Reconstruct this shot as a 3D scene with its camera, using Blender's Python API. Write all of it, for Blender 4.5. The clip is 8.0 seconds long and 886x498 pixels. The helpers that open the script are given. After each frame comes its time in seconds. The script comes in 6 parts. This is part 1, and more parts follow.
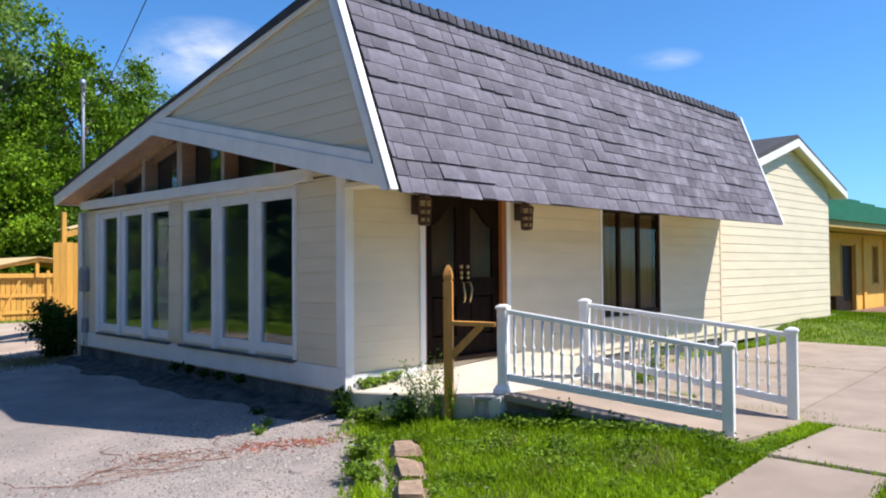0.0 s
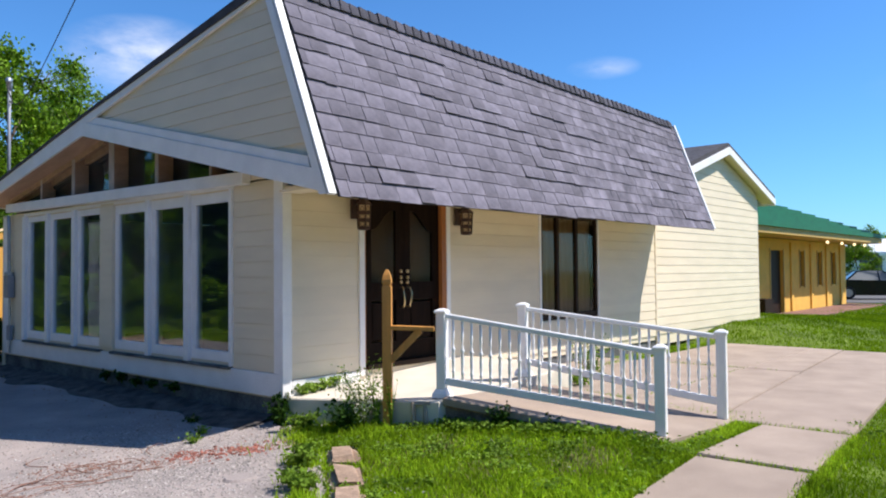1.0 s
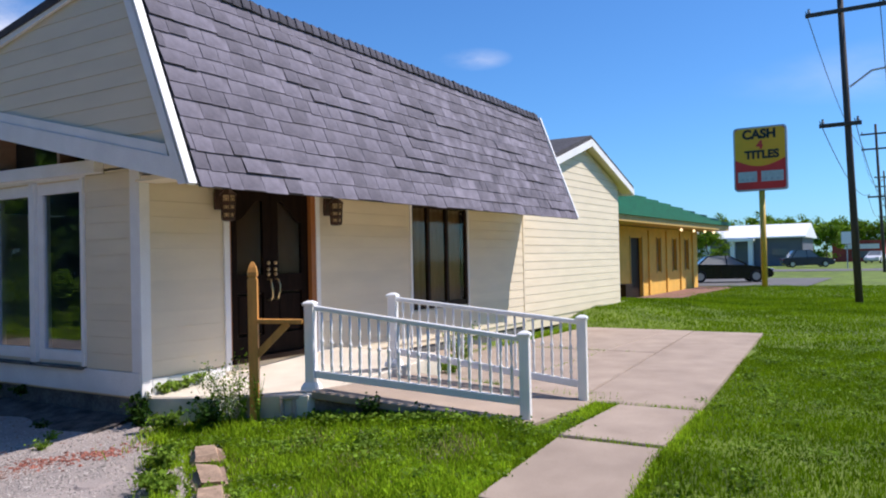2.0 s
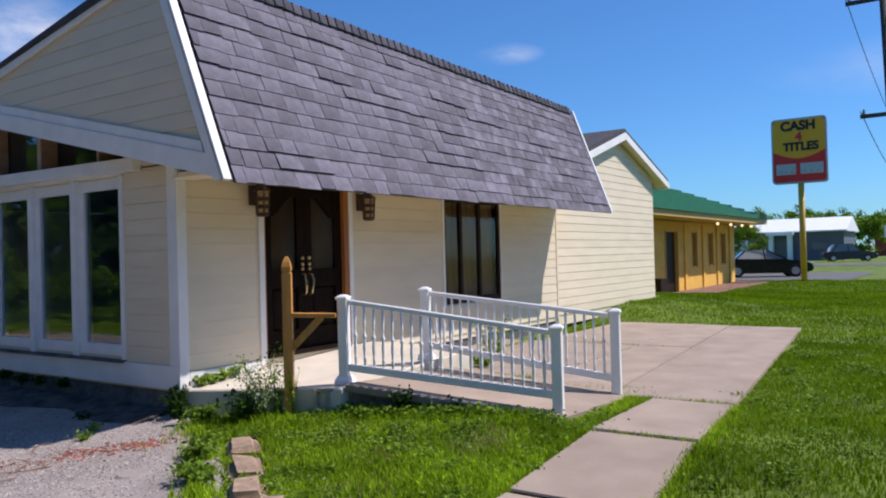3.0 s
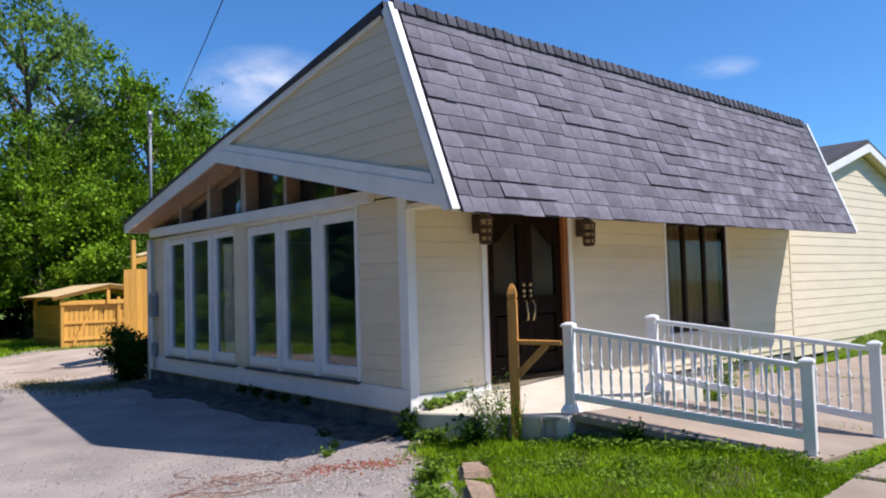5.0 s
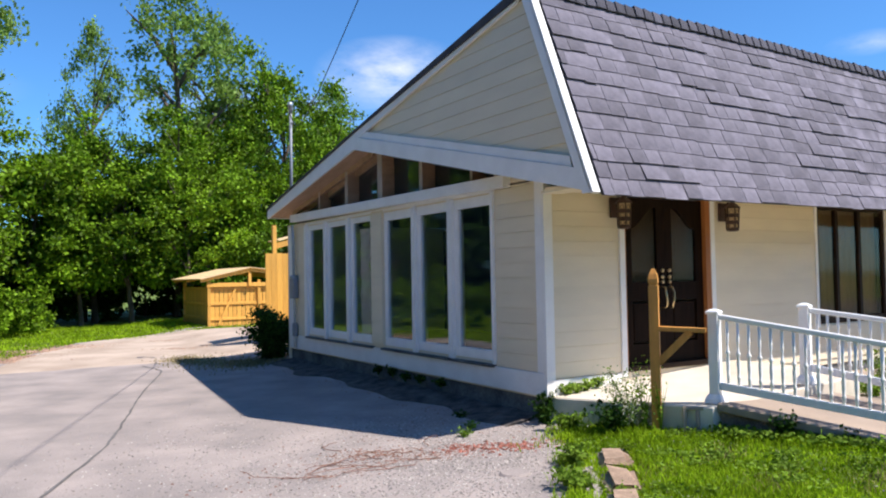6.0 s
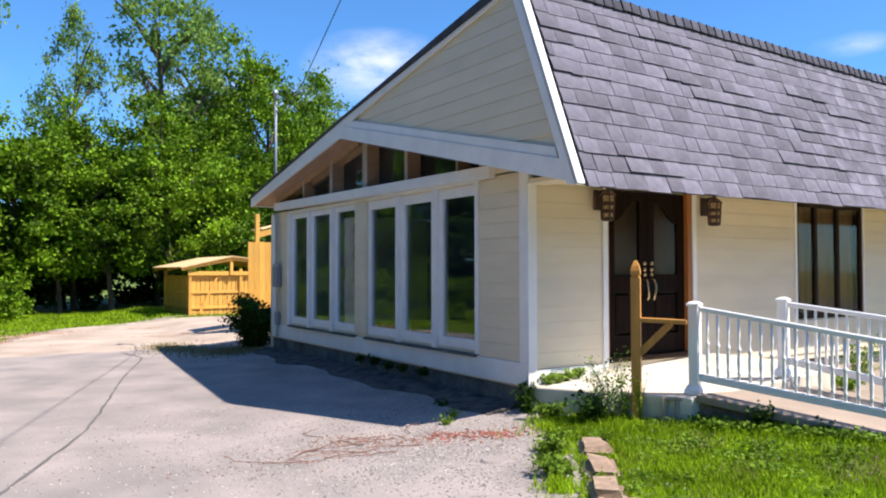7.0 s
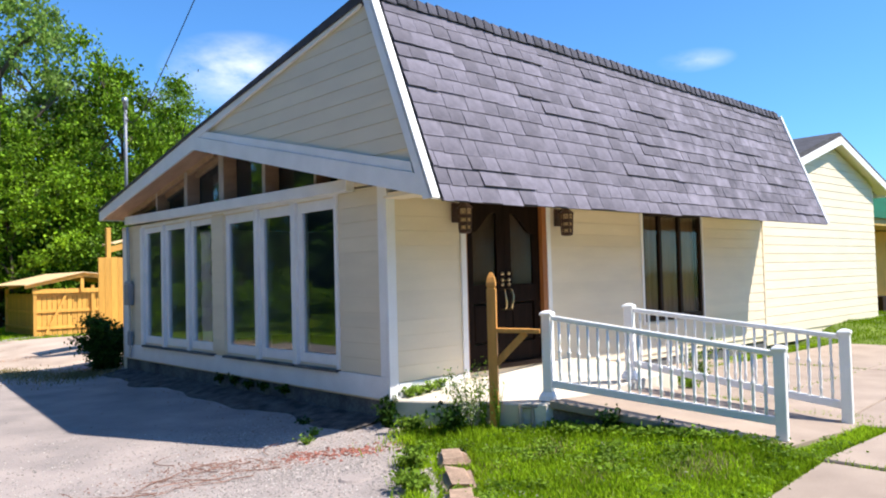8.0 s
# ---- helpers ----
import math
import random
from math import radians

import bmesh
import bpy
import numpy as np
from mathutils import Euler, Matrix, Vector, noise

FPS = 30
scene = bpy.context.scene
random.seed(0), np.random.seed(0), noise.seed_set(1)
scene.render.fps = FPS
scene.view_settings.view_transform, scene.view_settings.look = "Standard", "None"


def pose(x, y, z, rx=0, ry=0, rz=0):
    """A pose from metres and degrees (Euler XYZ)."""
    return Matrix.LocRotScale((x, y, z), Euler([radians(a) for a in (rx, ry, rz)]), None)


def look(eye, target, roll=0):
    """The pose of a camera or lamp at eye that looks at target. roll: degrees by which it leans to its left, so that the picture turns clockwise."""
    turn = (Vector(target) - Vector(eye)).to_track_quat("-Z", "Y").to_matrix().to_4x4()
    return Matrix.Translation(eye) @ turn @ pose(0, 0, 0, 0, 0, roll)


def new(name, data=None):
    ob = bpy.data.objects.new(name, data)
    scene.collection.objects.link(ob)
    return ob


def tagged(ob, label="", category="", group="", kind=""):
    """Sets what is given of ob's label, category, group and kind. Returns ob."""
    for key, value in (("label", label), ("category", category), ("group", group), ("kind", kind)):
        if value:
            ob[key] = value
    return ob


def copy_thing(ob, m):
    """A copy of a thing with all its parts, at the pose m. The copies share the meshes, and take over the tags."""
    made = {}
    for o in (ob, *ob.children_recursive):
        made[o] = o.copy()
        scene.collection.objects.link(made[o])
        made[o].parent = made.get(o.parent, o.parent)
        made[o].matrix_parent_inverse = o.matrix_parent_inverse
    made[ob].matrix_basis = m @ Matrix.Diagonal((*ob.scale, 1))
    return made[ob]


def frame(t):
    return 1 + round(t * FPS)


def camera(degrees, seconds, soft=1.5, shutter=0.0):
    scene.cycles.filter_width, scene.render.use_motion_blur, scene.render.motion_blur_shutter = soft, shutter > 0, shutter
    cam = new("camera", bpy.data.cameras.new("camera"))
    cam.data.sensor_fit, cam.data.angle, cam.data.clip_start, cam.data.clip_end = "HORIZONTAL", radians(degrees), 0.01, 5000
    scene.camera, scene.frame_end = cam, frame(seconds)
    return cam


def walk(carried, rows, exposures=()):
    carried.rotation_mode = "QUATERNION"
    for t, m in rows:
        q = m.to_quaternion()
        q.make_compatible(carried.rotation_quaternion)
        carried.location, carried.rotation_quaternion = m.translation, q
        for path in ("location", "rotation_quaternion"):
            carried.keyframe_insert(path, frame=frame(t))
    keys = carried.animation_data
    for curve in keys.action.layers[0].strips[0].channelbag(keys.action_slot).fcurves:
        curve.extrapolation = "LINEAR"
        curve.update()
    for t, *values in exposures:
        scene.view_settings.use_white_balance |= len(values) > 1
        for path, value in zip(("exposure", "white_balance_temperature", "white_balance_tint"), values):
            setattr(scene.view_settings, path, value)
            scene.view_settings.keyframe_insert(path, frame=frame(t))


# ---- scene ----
cam = camera(60.0, 8.0, 2.0, 0.0)
PATH = [
    (0, (-5.241, -6.856, 1.546), (-3.836, -5.434, 1.595), -0.4),
    (0.5, (-5.262, -6.85, 1.55), (-3.859, -5.425, 1.603), -0.5),
    (1, (-5.216, -6.89, 1.544), (-3.709, -5.576, 1.604), -0.5),
    (1.5, (-5.186, -6.928, 1.559), (-3.556, -5.77, 1.605), -0.8),
    (1.7, (-5.165, -6.924, 1.563), (-3.506, -5.808, 1.6), -1.0),
    (2.25, (-5.16, -6.965, 1.548), (-3.445, -5.936, 1.572), -1.3),
    (2.8, (-5.167, -6.984, 1.537), (-3.479, -5.911, 1.552), -1.6),
    (3, (-5.168, -6.964, 1.534), (-3.517, -5.836, 1.553), -1.5),
    (3.5, (-5.188, -6.905, 1.526), (-3.715, -5.552, 1.544), -1.6),
    (4, (-5.237, -6.823, 1.562), (-3.875, -5.359, 1.633), -1.4),
    (4.2, (-5.229, -6.808, 1.542), (-3.874, -5.34, 1.633), -1.4),
    (5.3, (-5.298, -6.755, 1.567), (-4.077, -5.174, 1.666), -1.5),
    (5.5, (-5.324, -6.718, 1.536), (-4.176, -5.083, 1.634), -1.2),
    (6, (-5.416, -6.708, 1.526), (-4.375, -5.002, 1.599), -1.0),
    (6.5, (-5.452, -6.698, 1.511), (-4.46, -4.962, 1.571), -0.5),
    (7, (-5.447, -6.716, 1.475), (-4.367, -5.033, 1.531), -0.1),
    (7.5, (-5.375, -6.717, 1.479), (-4.149, -5.138, 1.549), -0.3),
    (8, (-5.316, -6.794, 1.55), (-3.973, -5.313, 1.62), -1.5),
]
EXPOSURES = [(0.0, 0.42, 6550, 11), (1.0, 0.38, 6500, 12), (1.7, 0.26, 6480, 15), (2.8, 0.03, 6430, 17), (3.5, -0.06, 6400, 16), (4.2, 0.06, 6330, 17), (5.5, 0.34, 6500, 12), (6.5, 0.62, 6700, 12), (7.2, 0.68, 6720, 12), (8.0, 0.74, 6650, 11)]
walk(cam, [(t, look(eye, target, roll)) for t, eye, target, roll in PATH], EXPOSURES)

# ---- world, sun, exposure ----
SUN = Vector((0.72, -0.95, 1.58)).normalized()
world = bpy.data.worlds.new("sky")
scene.world = world
world.use_nodes = True
wn, wl = world.node_tree.nodes, world.node_tree.links
wn.clear()
w_out = wn.new("ShaderNodeOutputWorld")
w_bg = wn.new("ShaderNodeBackground")
w_sky = wn.new("ShaderNodeTexSky")
w_sky.sky_type = "NISHITA"
w_sky.sun_disc = False
w_sky.sun_elevation = math.asin(SUN.z)
w_sky.sun_rotation = math.atan2(SUN.x, SUN.y)
w_sky.air_density, w_sky.dust_density, w_sky.ozone_density = 1.0, 0.3, 3.5
w_bg.inputs["Strength"].default_value = 0.098
# a deep, clear blue, and two thin fair-weather wisps of cloud
w_tone = wn.new("ShaderNodeMix")
w_tone.data_type, w_tone.blend_type = "RGBA", "MULTIPLY"
w_tone.inputs["Factor"].default_value = 1.0
w_tone.inputs["B"].default_value = (0.54, 1.01, 1.44, 1)
wl.new(w_sky.outputs["Color"], w_tone.inputs["A"])
w_co = wn.new("ShaderNodeTexCoord")
w_noise = wn.new("ShaderNodeTexNoise")
w_map = wn.new("ShaderNodeMapping")
w_map.inputs["Scale"].default_value = (1, 1, 2.6)
w_noise.inputs["Scale"].default_value, w_noise.inputs["Detail"].default_value = 7.0, 7.0
w_noise.inputs["Roughness"].default_value = 0.62
wl.new(w_co.outputs["Generated"], w_map.inputs["Vector"])
wl.new(w_map.outputs["Vector"], w_noise.inputs["Vector"])
colour = w_tone.outputs["Result"]
for centre, spread, density in (((0.452, 0.853, 0.258), (12, 12, 26), 1.3), ((0.846, 0.470, 0.252), (26, 26, 85), 0.6), ((0.30, 0.93, 0.21), (7, 7, 34), 0.5), ((-0.25, 0.95, 0.22), (4, 5, 26), 0.5), ((0.95, -0.1, 0.2), (5, 4, 30), 0.4)):
    sub, mul, ln = wn.new("ShaderNodeVectorMath"), wn.new("ShaderNodeVectorMath"), wn.new("ShaderNodeVectorMath")
    sub.operation, mul.operation, ln.operation = "SUBTRACT", "MULTIPLY", "LENGTH"
    sub.inputs[1].default_value, mul.inputs[1].default_value = centre, spread
    wl.new(w_co.outputs["Generated"], sub.inputs[0])
    wl.new(sub.outputs["Vector"], mul.inputs[0])
    wl.new(mul.outputs["Vector"], ln.inputs[0])
    near_c = wn.new("ShaderNodeMapRange")
    near_c.inputs["From Min"].default_value, near_c.inputs["From Max"].default_value = 1.25, 0.0
    wl.new(ln.outputs["Value"], near_c.inputs["Value"])
    wisp = wn.new("ShaderNodeMapRange")
    wisp.inputs["From Min"].default_value, wisp.inputs["From Max"].default_value = 0.36, 0.72
    wl.new(w_noise.outputs["Fac"], wisp.inputs["Value"])
    fac, fac2 = wn.new("ShaderNodeMath"), wn.new("ShaderNodeMath")
    fac.operation, fac2.operation, fac2.use_clamp = "MULTIPLY", "MULTIPLY", True
    wl.new(near_c.outputs["Result"], fac.inputs[0])
    wl.new(wisp.outputs["Result"], fac.inputs[1])
    wl.new(fac.outputs[0], fac2.inputs[0])
    fac2.inputs[1].default_value = density
    over = wn.new("ShaderNodeMix")
    over.data_type = "RGBA"
    over.inputs["B"].default_value = (8.6, 8.9, 9.8, 1)
    wl.new(fac2.outputs[0], over.inputs["Factor"])
    wl.new(colour, over.inputs["A"])
    colour = over.outputs["Result"]
wl.new(colour, w_bg.inputs["Color"])
wl.new(w_bg.outputs["Background"], w_out.inputs["Surface"])

sun_lamp = bpy.data.lights.new("sun", "SUN")
sun_lamp.energy, sun_lamp.angle, sun_lamp.color = 5.0, radians(0.53), (1.0, 0.94, 0.86)
new("sun", sun_lamp).matrix_basis = look(tuple(SUN * 60), (0, 0, 0))


# ---- materials ----
def mat(name, base, rough=0.6, var=0.12, scale=6.0, fine=60.0, bump=0.15, metal=0.0, tint=None, rand=0.0, stretch=(1, 1, 1), island=False, spec=0.5, sub=0.0):
    """Two scales of noise over a base colour, with fine relief; rand: spread of brightness from piece to piece."""
    m = bpy.data.materials.new(name)
    m.use_nodes = True
    nt = m.node_tree
    n, l = nt.nodes, nt.links
    b = n["Principled BSDF"]
    b.inputs["Roughness"].default_value, b.inputs["Metallic"].default_value = rough, metal
    b.inputs["Specular IOR Level"].default_value = spec
    co, mp = n.new("ShaderNodeTexCoord"), n.new("ShaderNodeMapping")
    mp.inputs["Scale"].default_value = stretch
    l.new(co.outputs["Object"], mp.inputs["Vector"])
    big, small = n.new("ShaderNodeTexNoise"), n.new("ShaderNodeTexNoise")
    big.inputs["Scale"].default_value, big.inputs["Detail"].default_value = scale, 5
    small.inputs["Scale"].default_value, small.inputs["Detail"].default_value = fine, 4
    l.new(mp.outputs["Vector"], big.inputs["Vector"])
    l.new(mp.outputs["Vector"], small.inputs["Vector"])
    dark = [c * (1 - var) for c in base]
    light = [min(1, c * (1 + var)) for c in (tint or base)]
    mix = n.new("ShaderNodeMix")
    mix.data_type = "RGBA"
    mix.inputs["A"].default_value, mix.inputs["B"].default_value = (*dark, 1), (*light, 1)
    ramp = n.new("ShaderNodeMapRange")
    ramp.inputs["From Min"].default_value, ramp.inputs["From Max"].default_value = 0.3, 0.7
    l.new(big.outputs["Fac"], ramp.inputs["Value"])
    l.new(ramp.outputs["Result"], mix.inputs["Factor"])
    hsv = n.new("ShaderNodeHueSaturation")
    l.new(mix.outputs["Result"], hsv.inputs["Color"])
    val = n.new("ShaderNodeMapRange")
    val.inputs["From Min"].default_value, val.inputs["From Max"].default_value = 0.25, 0.75
    val.inputs["To Min"].default_value, val.inputs["To Max"].default_value = 1 - var, 1 + var
    l.new(small.outputs["Fac"], val.inputs["Value"])
    last = val.outputs["Result"]
    if rand:
        src = n.new("ShaderNodeNewGeometry").outputs["Random Per Island"] if island else n.new("ShaderNodeObjectInfo").outputs["Random"]
        r = n.new("ShaderNodeMapRange")
        r.inputs["To Min"].default_value, r.inputs["To Max"].default_value = 1 - rand, 1 + rand
        l.new(src, r.inputs["Value"])
        mul = n.new("ShaderNodeMath")
        mul.operation = "MULTIPLY"
        l.new(last, mul.inputs[0])
        l.new(r.outputs["Result"], mul.inputs[1])
        last = mul.outputs[0]
    l.new(last, hsv.inputs["Value"])
    l.new(hsv.outputs["Color"], b.inputs["Base Color"])
    if bump:
        bp = n.new("ShaderNodeBump")
        bp.inputs["Strength"].default_value, bp.inputs["Distance"].default_value = bump, 0.01
        l.new(small.outputs["Fac"], bp.inputs["Height"])
        l.new(bp.outputs["Normal"], b.inputs["Normal"])
    if sub:
        b.inputs["Transmission Weight"].default_value = 0.0
        tr, ad = n.new("ShaderNodeBsdfTranslucent"), n.new("ShaderNodeMixShader")
        ad.inputs[0].default_value = sub
        l.new(hsv.outputs["Color"], tr.inputs["Color"])
        l.new(b.outputs["BSDF"], ad.inputs[1])
        l.new(tr.outputs["BSDF"], ad.inputs[2])
        l.new(ad.outputs["Shader"], n["Material Output"].inputs["Surface"])
    return m


def glass_mat(name, tint, base=0.05, haze=0.02, veil=0.0, film=(0.5, 0.55, 0.6)):
    """A window pane: clear tinted glass, a gloss that grows at grazing angles, and a thin film of colour painted in for
    haze.
    """
    m = bpy.data.materials.new(name)
    m.use_nodes = True
    n, l = m.node_tree.nodes, m.node_tree.links
    n.remove(n["Principled BSDF"])
    tr, gl, mx, lw = n.new("ShaderNodeBsdfTransparent"), n.new("ShaderNodeBsdfGlossy"), n.new("ShaderNodeMixShader"), n.new("ShaderNodeLayerWeight")
    tr.inputs["Color"].default_value = (*tint, 1)
    gl.inputs["Roughness"].default_value = haze
    lw.inputs["Blend"].default_value = 0.5
    pw, ma = n.new("ShaderNodeMath"), n.new("ShaderNodeMath")
    pw.operation, ma.operation = "POWER", "MULTIPLY_ADD"
    pw.inputs[1].default_value = 5.0
    ma.inputs[1].default_value, ma.inputs[2].default_value = 1 - base, base
    l.new(lw.outputs["Facing"], pw.inputs[0])
    l.new(pw.outputs[0], ma.inputs[0])
    co, no, bp = n.new("ShaderNodeTexCoord"), n.new("ShaderNodeTexNoise"), n.new("ShaderNodeBump")
    no.inputs["Scale"].default_value = 1.3
    bp.inputs["Strength"].default_value, bp.inputs["Distance"].default_value = 0.06, 0.05
    l.new(co.outputs["Object"], no.inputs["Vector"])
    l.new(no.outputs["Fac"], bp.inputs["Height"])
    l.new(bp.outputs["Normal"], gl.inputs["Normal"])
    l.new(ma.outputs[0], mx.inputs["Fac"])
    l.new(tr.outputs["BSDF"], mx.inputs[1])
    l.new(gl.outputs["BSDF"], mx.inputs[2])
    last = mx.outputs["Shader"]
    # flat diffuse colour mixed over the pane as painted haze
    if veil:
        df, md, sp, amount = n.new("ShaderNodeBsdfDiffuse"), n.new("ShaderNodeMixShader"), n.new("ShaderNodeTexNoise"), n.new("ShaderNodeMapRange")
        df.inputs["Color"].default_value = (*film, 1)
        sp.inputs["Scale"].default_value, sp.inputs["Detail"].default_value = 2.2, 6
        amount.inputs["From Min"].default_value, amount.inputs["From Max"].default_value = 0.3, 0.7
        amount.inputs["To Min"].default_value, amount.inputs["To Max"].default_value = veil * 0.6, veil * 1.4
        l.new(co.outputs["Object"], sp.inputs["Vector"])
        l.new(sp.outputs["Fac"], amount.inputs["Value"])
        l.new(amount.outputs["Result"], md.inputs["Fac"])
        l.new(last, md.inputs[1])
        l.new(df.outputs["BSDF"], md.inputs[2])
        last = md.outputs["Shader"]
    l.new(last, n["Material Output"].inputs["Surface"])
    return m


def glow_mat(name, colour, strength):
    m = bpy.data.materials.new(name)
    m.use_nodes = True
    b = m.node_tree.nodes["Principled BSDF"]
    b.inputs["Emission Color"].default_value, b.inputs["Emission Strength"].default_value = (*colour, 1), strength
    return m


M_SIDING = mat("cream_siding_paint", (0.79, 0.69, 0.515), 0.55, 0.05, 1.2, 90, 0.08, rand=0.03, stretch=(1, 1, 4))
M_WHITE = mat("white_trim_paint", (0.88, 0.87, 0.855), 0.45, 0.05, 3, 70, 0.06)
M_VINYL = mat("white_vinyl", (0.90, 0.90, 0.90), 0.3, 0.03, 5, 80, 0.02)
M_SASH = mat("white_window_paint", (0.89, 0.885, 0.88), 0.4, 0.05, 4, 70, 0.05)
M_SHINGLE = mat("grey_asphalt_shingle", (0.137, 0.127, 0.160), 0.9, 0.2, 5, 200, 0.6, rand=0.24, tint=(0.182, 0.168, 0.205))
M_ROOFDARK = mat("dark_roof_shingle", (0.06, 0.058, 0.066), 0.9, 0.25, 5, 150, 0.5)
M_CONC = mat("worn_concrete", (0.33, 0.255, 0.20), 0.85, 0.08, 1.9, 110, 0.35, tint=(0.375, 0.295, 0.232), rand=0.05)
M_CONCPALE = mat("pale_porch_concrete", (0.60, 0.53, 0.43), 0.85, 0.10, 1.6, 110, 0.3, tint=(0.68, 0.61, 0.51))
M_EARTH = mat("brown_earth", (0.15, 0.115, 0.095), 0.95, 0.35, 5, 50, 0.8, tint=(0.22, 0.175, 0.15))
# grey concrete with the foundation's shade put into its colour
M_CONCGREY = mat("shade_deepened_grey_concrete", (0.10, 0.102, 0.108), 0.95, 0.38, 2.2, 30, 0.8, tint=(0.14, 0.14, 0.135))
M_DRIVE = mat("pale_gravelly_asphalt", (0.29, 0.255, 0.24), 0.95, 0.13, 1.3, 75, 0.9, tint=(0.355, 0.30, 0.275))
M_DRIVELINE = mat("dark_drive_line", (0.15, 0.14, 0.135), 0.9, 0.3, 4, 60, 0.3)
M_ROAD = mat("grey_road_asphalt", (0.13, 0.125, 0.12), 0.9, 0.12, 0.6, 60, 0.3)
M_SOIL = mat("lawn_ground", (0.085, 0.135, 0.012), 0.95, 0.3, 0.9, 40, 0.6, tint=(0.13, 0.185, 0.016))
M_VERGE = mat("deep_green_grass_blades", (0.125, 0.235, 0.005), 0.6, 0.2, 0.5, 30, 0, rand=0.35, island=True, sub=0.4, tint=(0.185, 0.295, 0.007), spec=0.06)
M_BLADE = mat("grass_blades", (0.215, 0.365, 0.012), 0.6, 0.28, 1.6, 30, 0, rand=0.5, island=True, sub=0.45, tint=(0.30, 0.44, 0.02), spec=0.08)
M_LEAF = mat("tree_leaves", (0.075, 0.165, 0.009), 0.55, 0.3, 0.35, 9, 0, rand=0.65, island=True, sub=0.3, tint=(0.165, 0.28, 0.012), spec=0.15)
M_LEAFPALE = mat("pale_tree_leaves", (0.15, 0.26, 0.045), 0.5, 0.25, 0.4, 9, 0, rand=0.5, island=True, sub=0.45, tint=(0.20, 0.31, 0.06), spec=0.2)
M_LEAFDARK = mat("dark_shrub_leaves", (0.03, 0.075, 0.010), 0.6, 0.3, 0.6, 9, 0, rand=0.5, island=True, sub=0.3, spec=0.12)
M_WEED = mat("weed_leaves", (0.15, 0.26, 0.03), 0.55, 0.3, 2, 20, 0, rand=0.4, island=True, sub=0.35, tint=(0.17, 0.27, 0.03), spec=0.1)
M_IVY = mat("bright_ivy_leaves", (0.22, 0.34, 0.04), 0.5, 0.25, 3, 20, 0, rand=0.4, island=True, sub=0.3, spec=0.3)
M_FLOWER = mat("pale_weed_flowers", (0.78, 0.75, 0.64), 0.6, 0.1, 5, 30, 0, rand=0.3, island=True)
M_BARK = mat("grey_brown_bark", (0.10, 0.075, 0.055), 0.95, 0.35, 5, 40, 0.7, stretch=(1, 1, 0.3))
M_TWIG = mat("dead_brown_vine", (0.24, 0.125, 0.09), 0.9, 0.3, 8, 60, 0.3)
M_CEDAR = mat("new_yellow_lumber", (0.68, 0.355, 0.065), 0.6, 0.14, 3, 50, 0.15, stretch=(6, 6, 0.7), rand=0.12)
M_ROOFLUMBER = mat("pale_new_lumber", (0.80, 0.58, 0.30), 0.6, 0.12, 3, 50, 0.15, stretch=(0.7, 6, 6), rand=0.1)
M_DIRT = mat("reddish_bare_dirt", (0.36, 0.23, 0.16), 0.95, 0.25, 3, 50, 0.5, rand=0.3, island=True)
M_POST = mat("orange_treated_lumber", (0.60, 0.27, 0.055), 0.6, 0.16, 3, 50, 0.15, stretch=(6, 6, 0.7))
M_RAWWOOD = mat("bare_wood_framing", (0.42, 0.27, 0.17), 0.7, 0.15, 3, 40, 0.2, stretch=(1, 3, 3))
M_GREYWOOD = mat("weathered_grey_wood", (0.47, 0.40, 0.34), 0.8, 0.15, 3, 40, 0.2, stretch=(3, 3, 1))
M_SOFFIT = mat("bare_plywood_soffit", (0.50, 0.33, 0.22), 0.75, 0.12, 2, 40, 0.15, stretch=(4, 1, 1))
M_DOOR = mat("dark_stained_door_wood", (0.013, 0.0065, 0.004), 0.6, 0.35, 4, 50, 0.15, stretch=(5, 5, 0.6), spec=0.06)
M_JAMB = mat("orange_stained_jamb", (0.36, 0.13, 0.035), 0.5, 0.15, 4, 60, 0.1, stretch=(6, 6, 0.6))
M_BRONZE = mat("dark_bronze_frame", (0.028, 0.016, 0.010), 0.55, 0.2, 6, 60, 0.05, spec=0.1)
M_BRASS = mat("antique_brass", (0.60, 0.46, 0.26), 0.3, 0.15, 9, 60, 0.05, metal=0.9)
M_LANTERN = mat("brown_lantern_metal", (0.06, 0.026, 0.017), 0.5, 0.25, 9, 60, 0.1)
M_LENS = mat("pale_lantern_glass", (0.62, 0.45, 0.24), 0.25, 0.15, 12, 60, 0.1)
M_GALV = mat("galvanised_steel", (0.42, 0.44, 0.46), 0.4, 0.12, 7, 60, 0.05, metal=0.7)
M_GREYBOX = mat("grey_meter_paint", (0.26, 0.28, 0.31), 0.5, 0.1, 7, 60, 0.05)
M_CABLE = mat("black_cable", (0.012, 0.012, 0.014), 0.6, 0.1)
# near-black, so the ceiling and partition hold the room's dimness in their colour
M_DARKROOM = mat("dim_room_shade", (0.10, 0.095, 0.09), 0.9, 0.1, 1, 30, 0)
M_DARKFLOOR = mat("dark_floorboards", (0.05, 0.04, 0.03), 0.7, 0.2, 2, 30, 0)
M_PAPER = mat("pinkish_kraft_paper", (0.90, 0.58, 0.45), 0.85, 0.18, 3, 40, 0.3)
M_GLASS = glass_mat("window_glass", (0.86, 0.92, 0.97), 0.085, 0.035, 0.008, (0.42, 0.60, 0.76))
M_DOORGLASS = glass_mat("smoky_door_glass", (0.72, 0.66, 0.60), 0.02, 0.1, 0.02, (0.5, 0.45, 0.38))
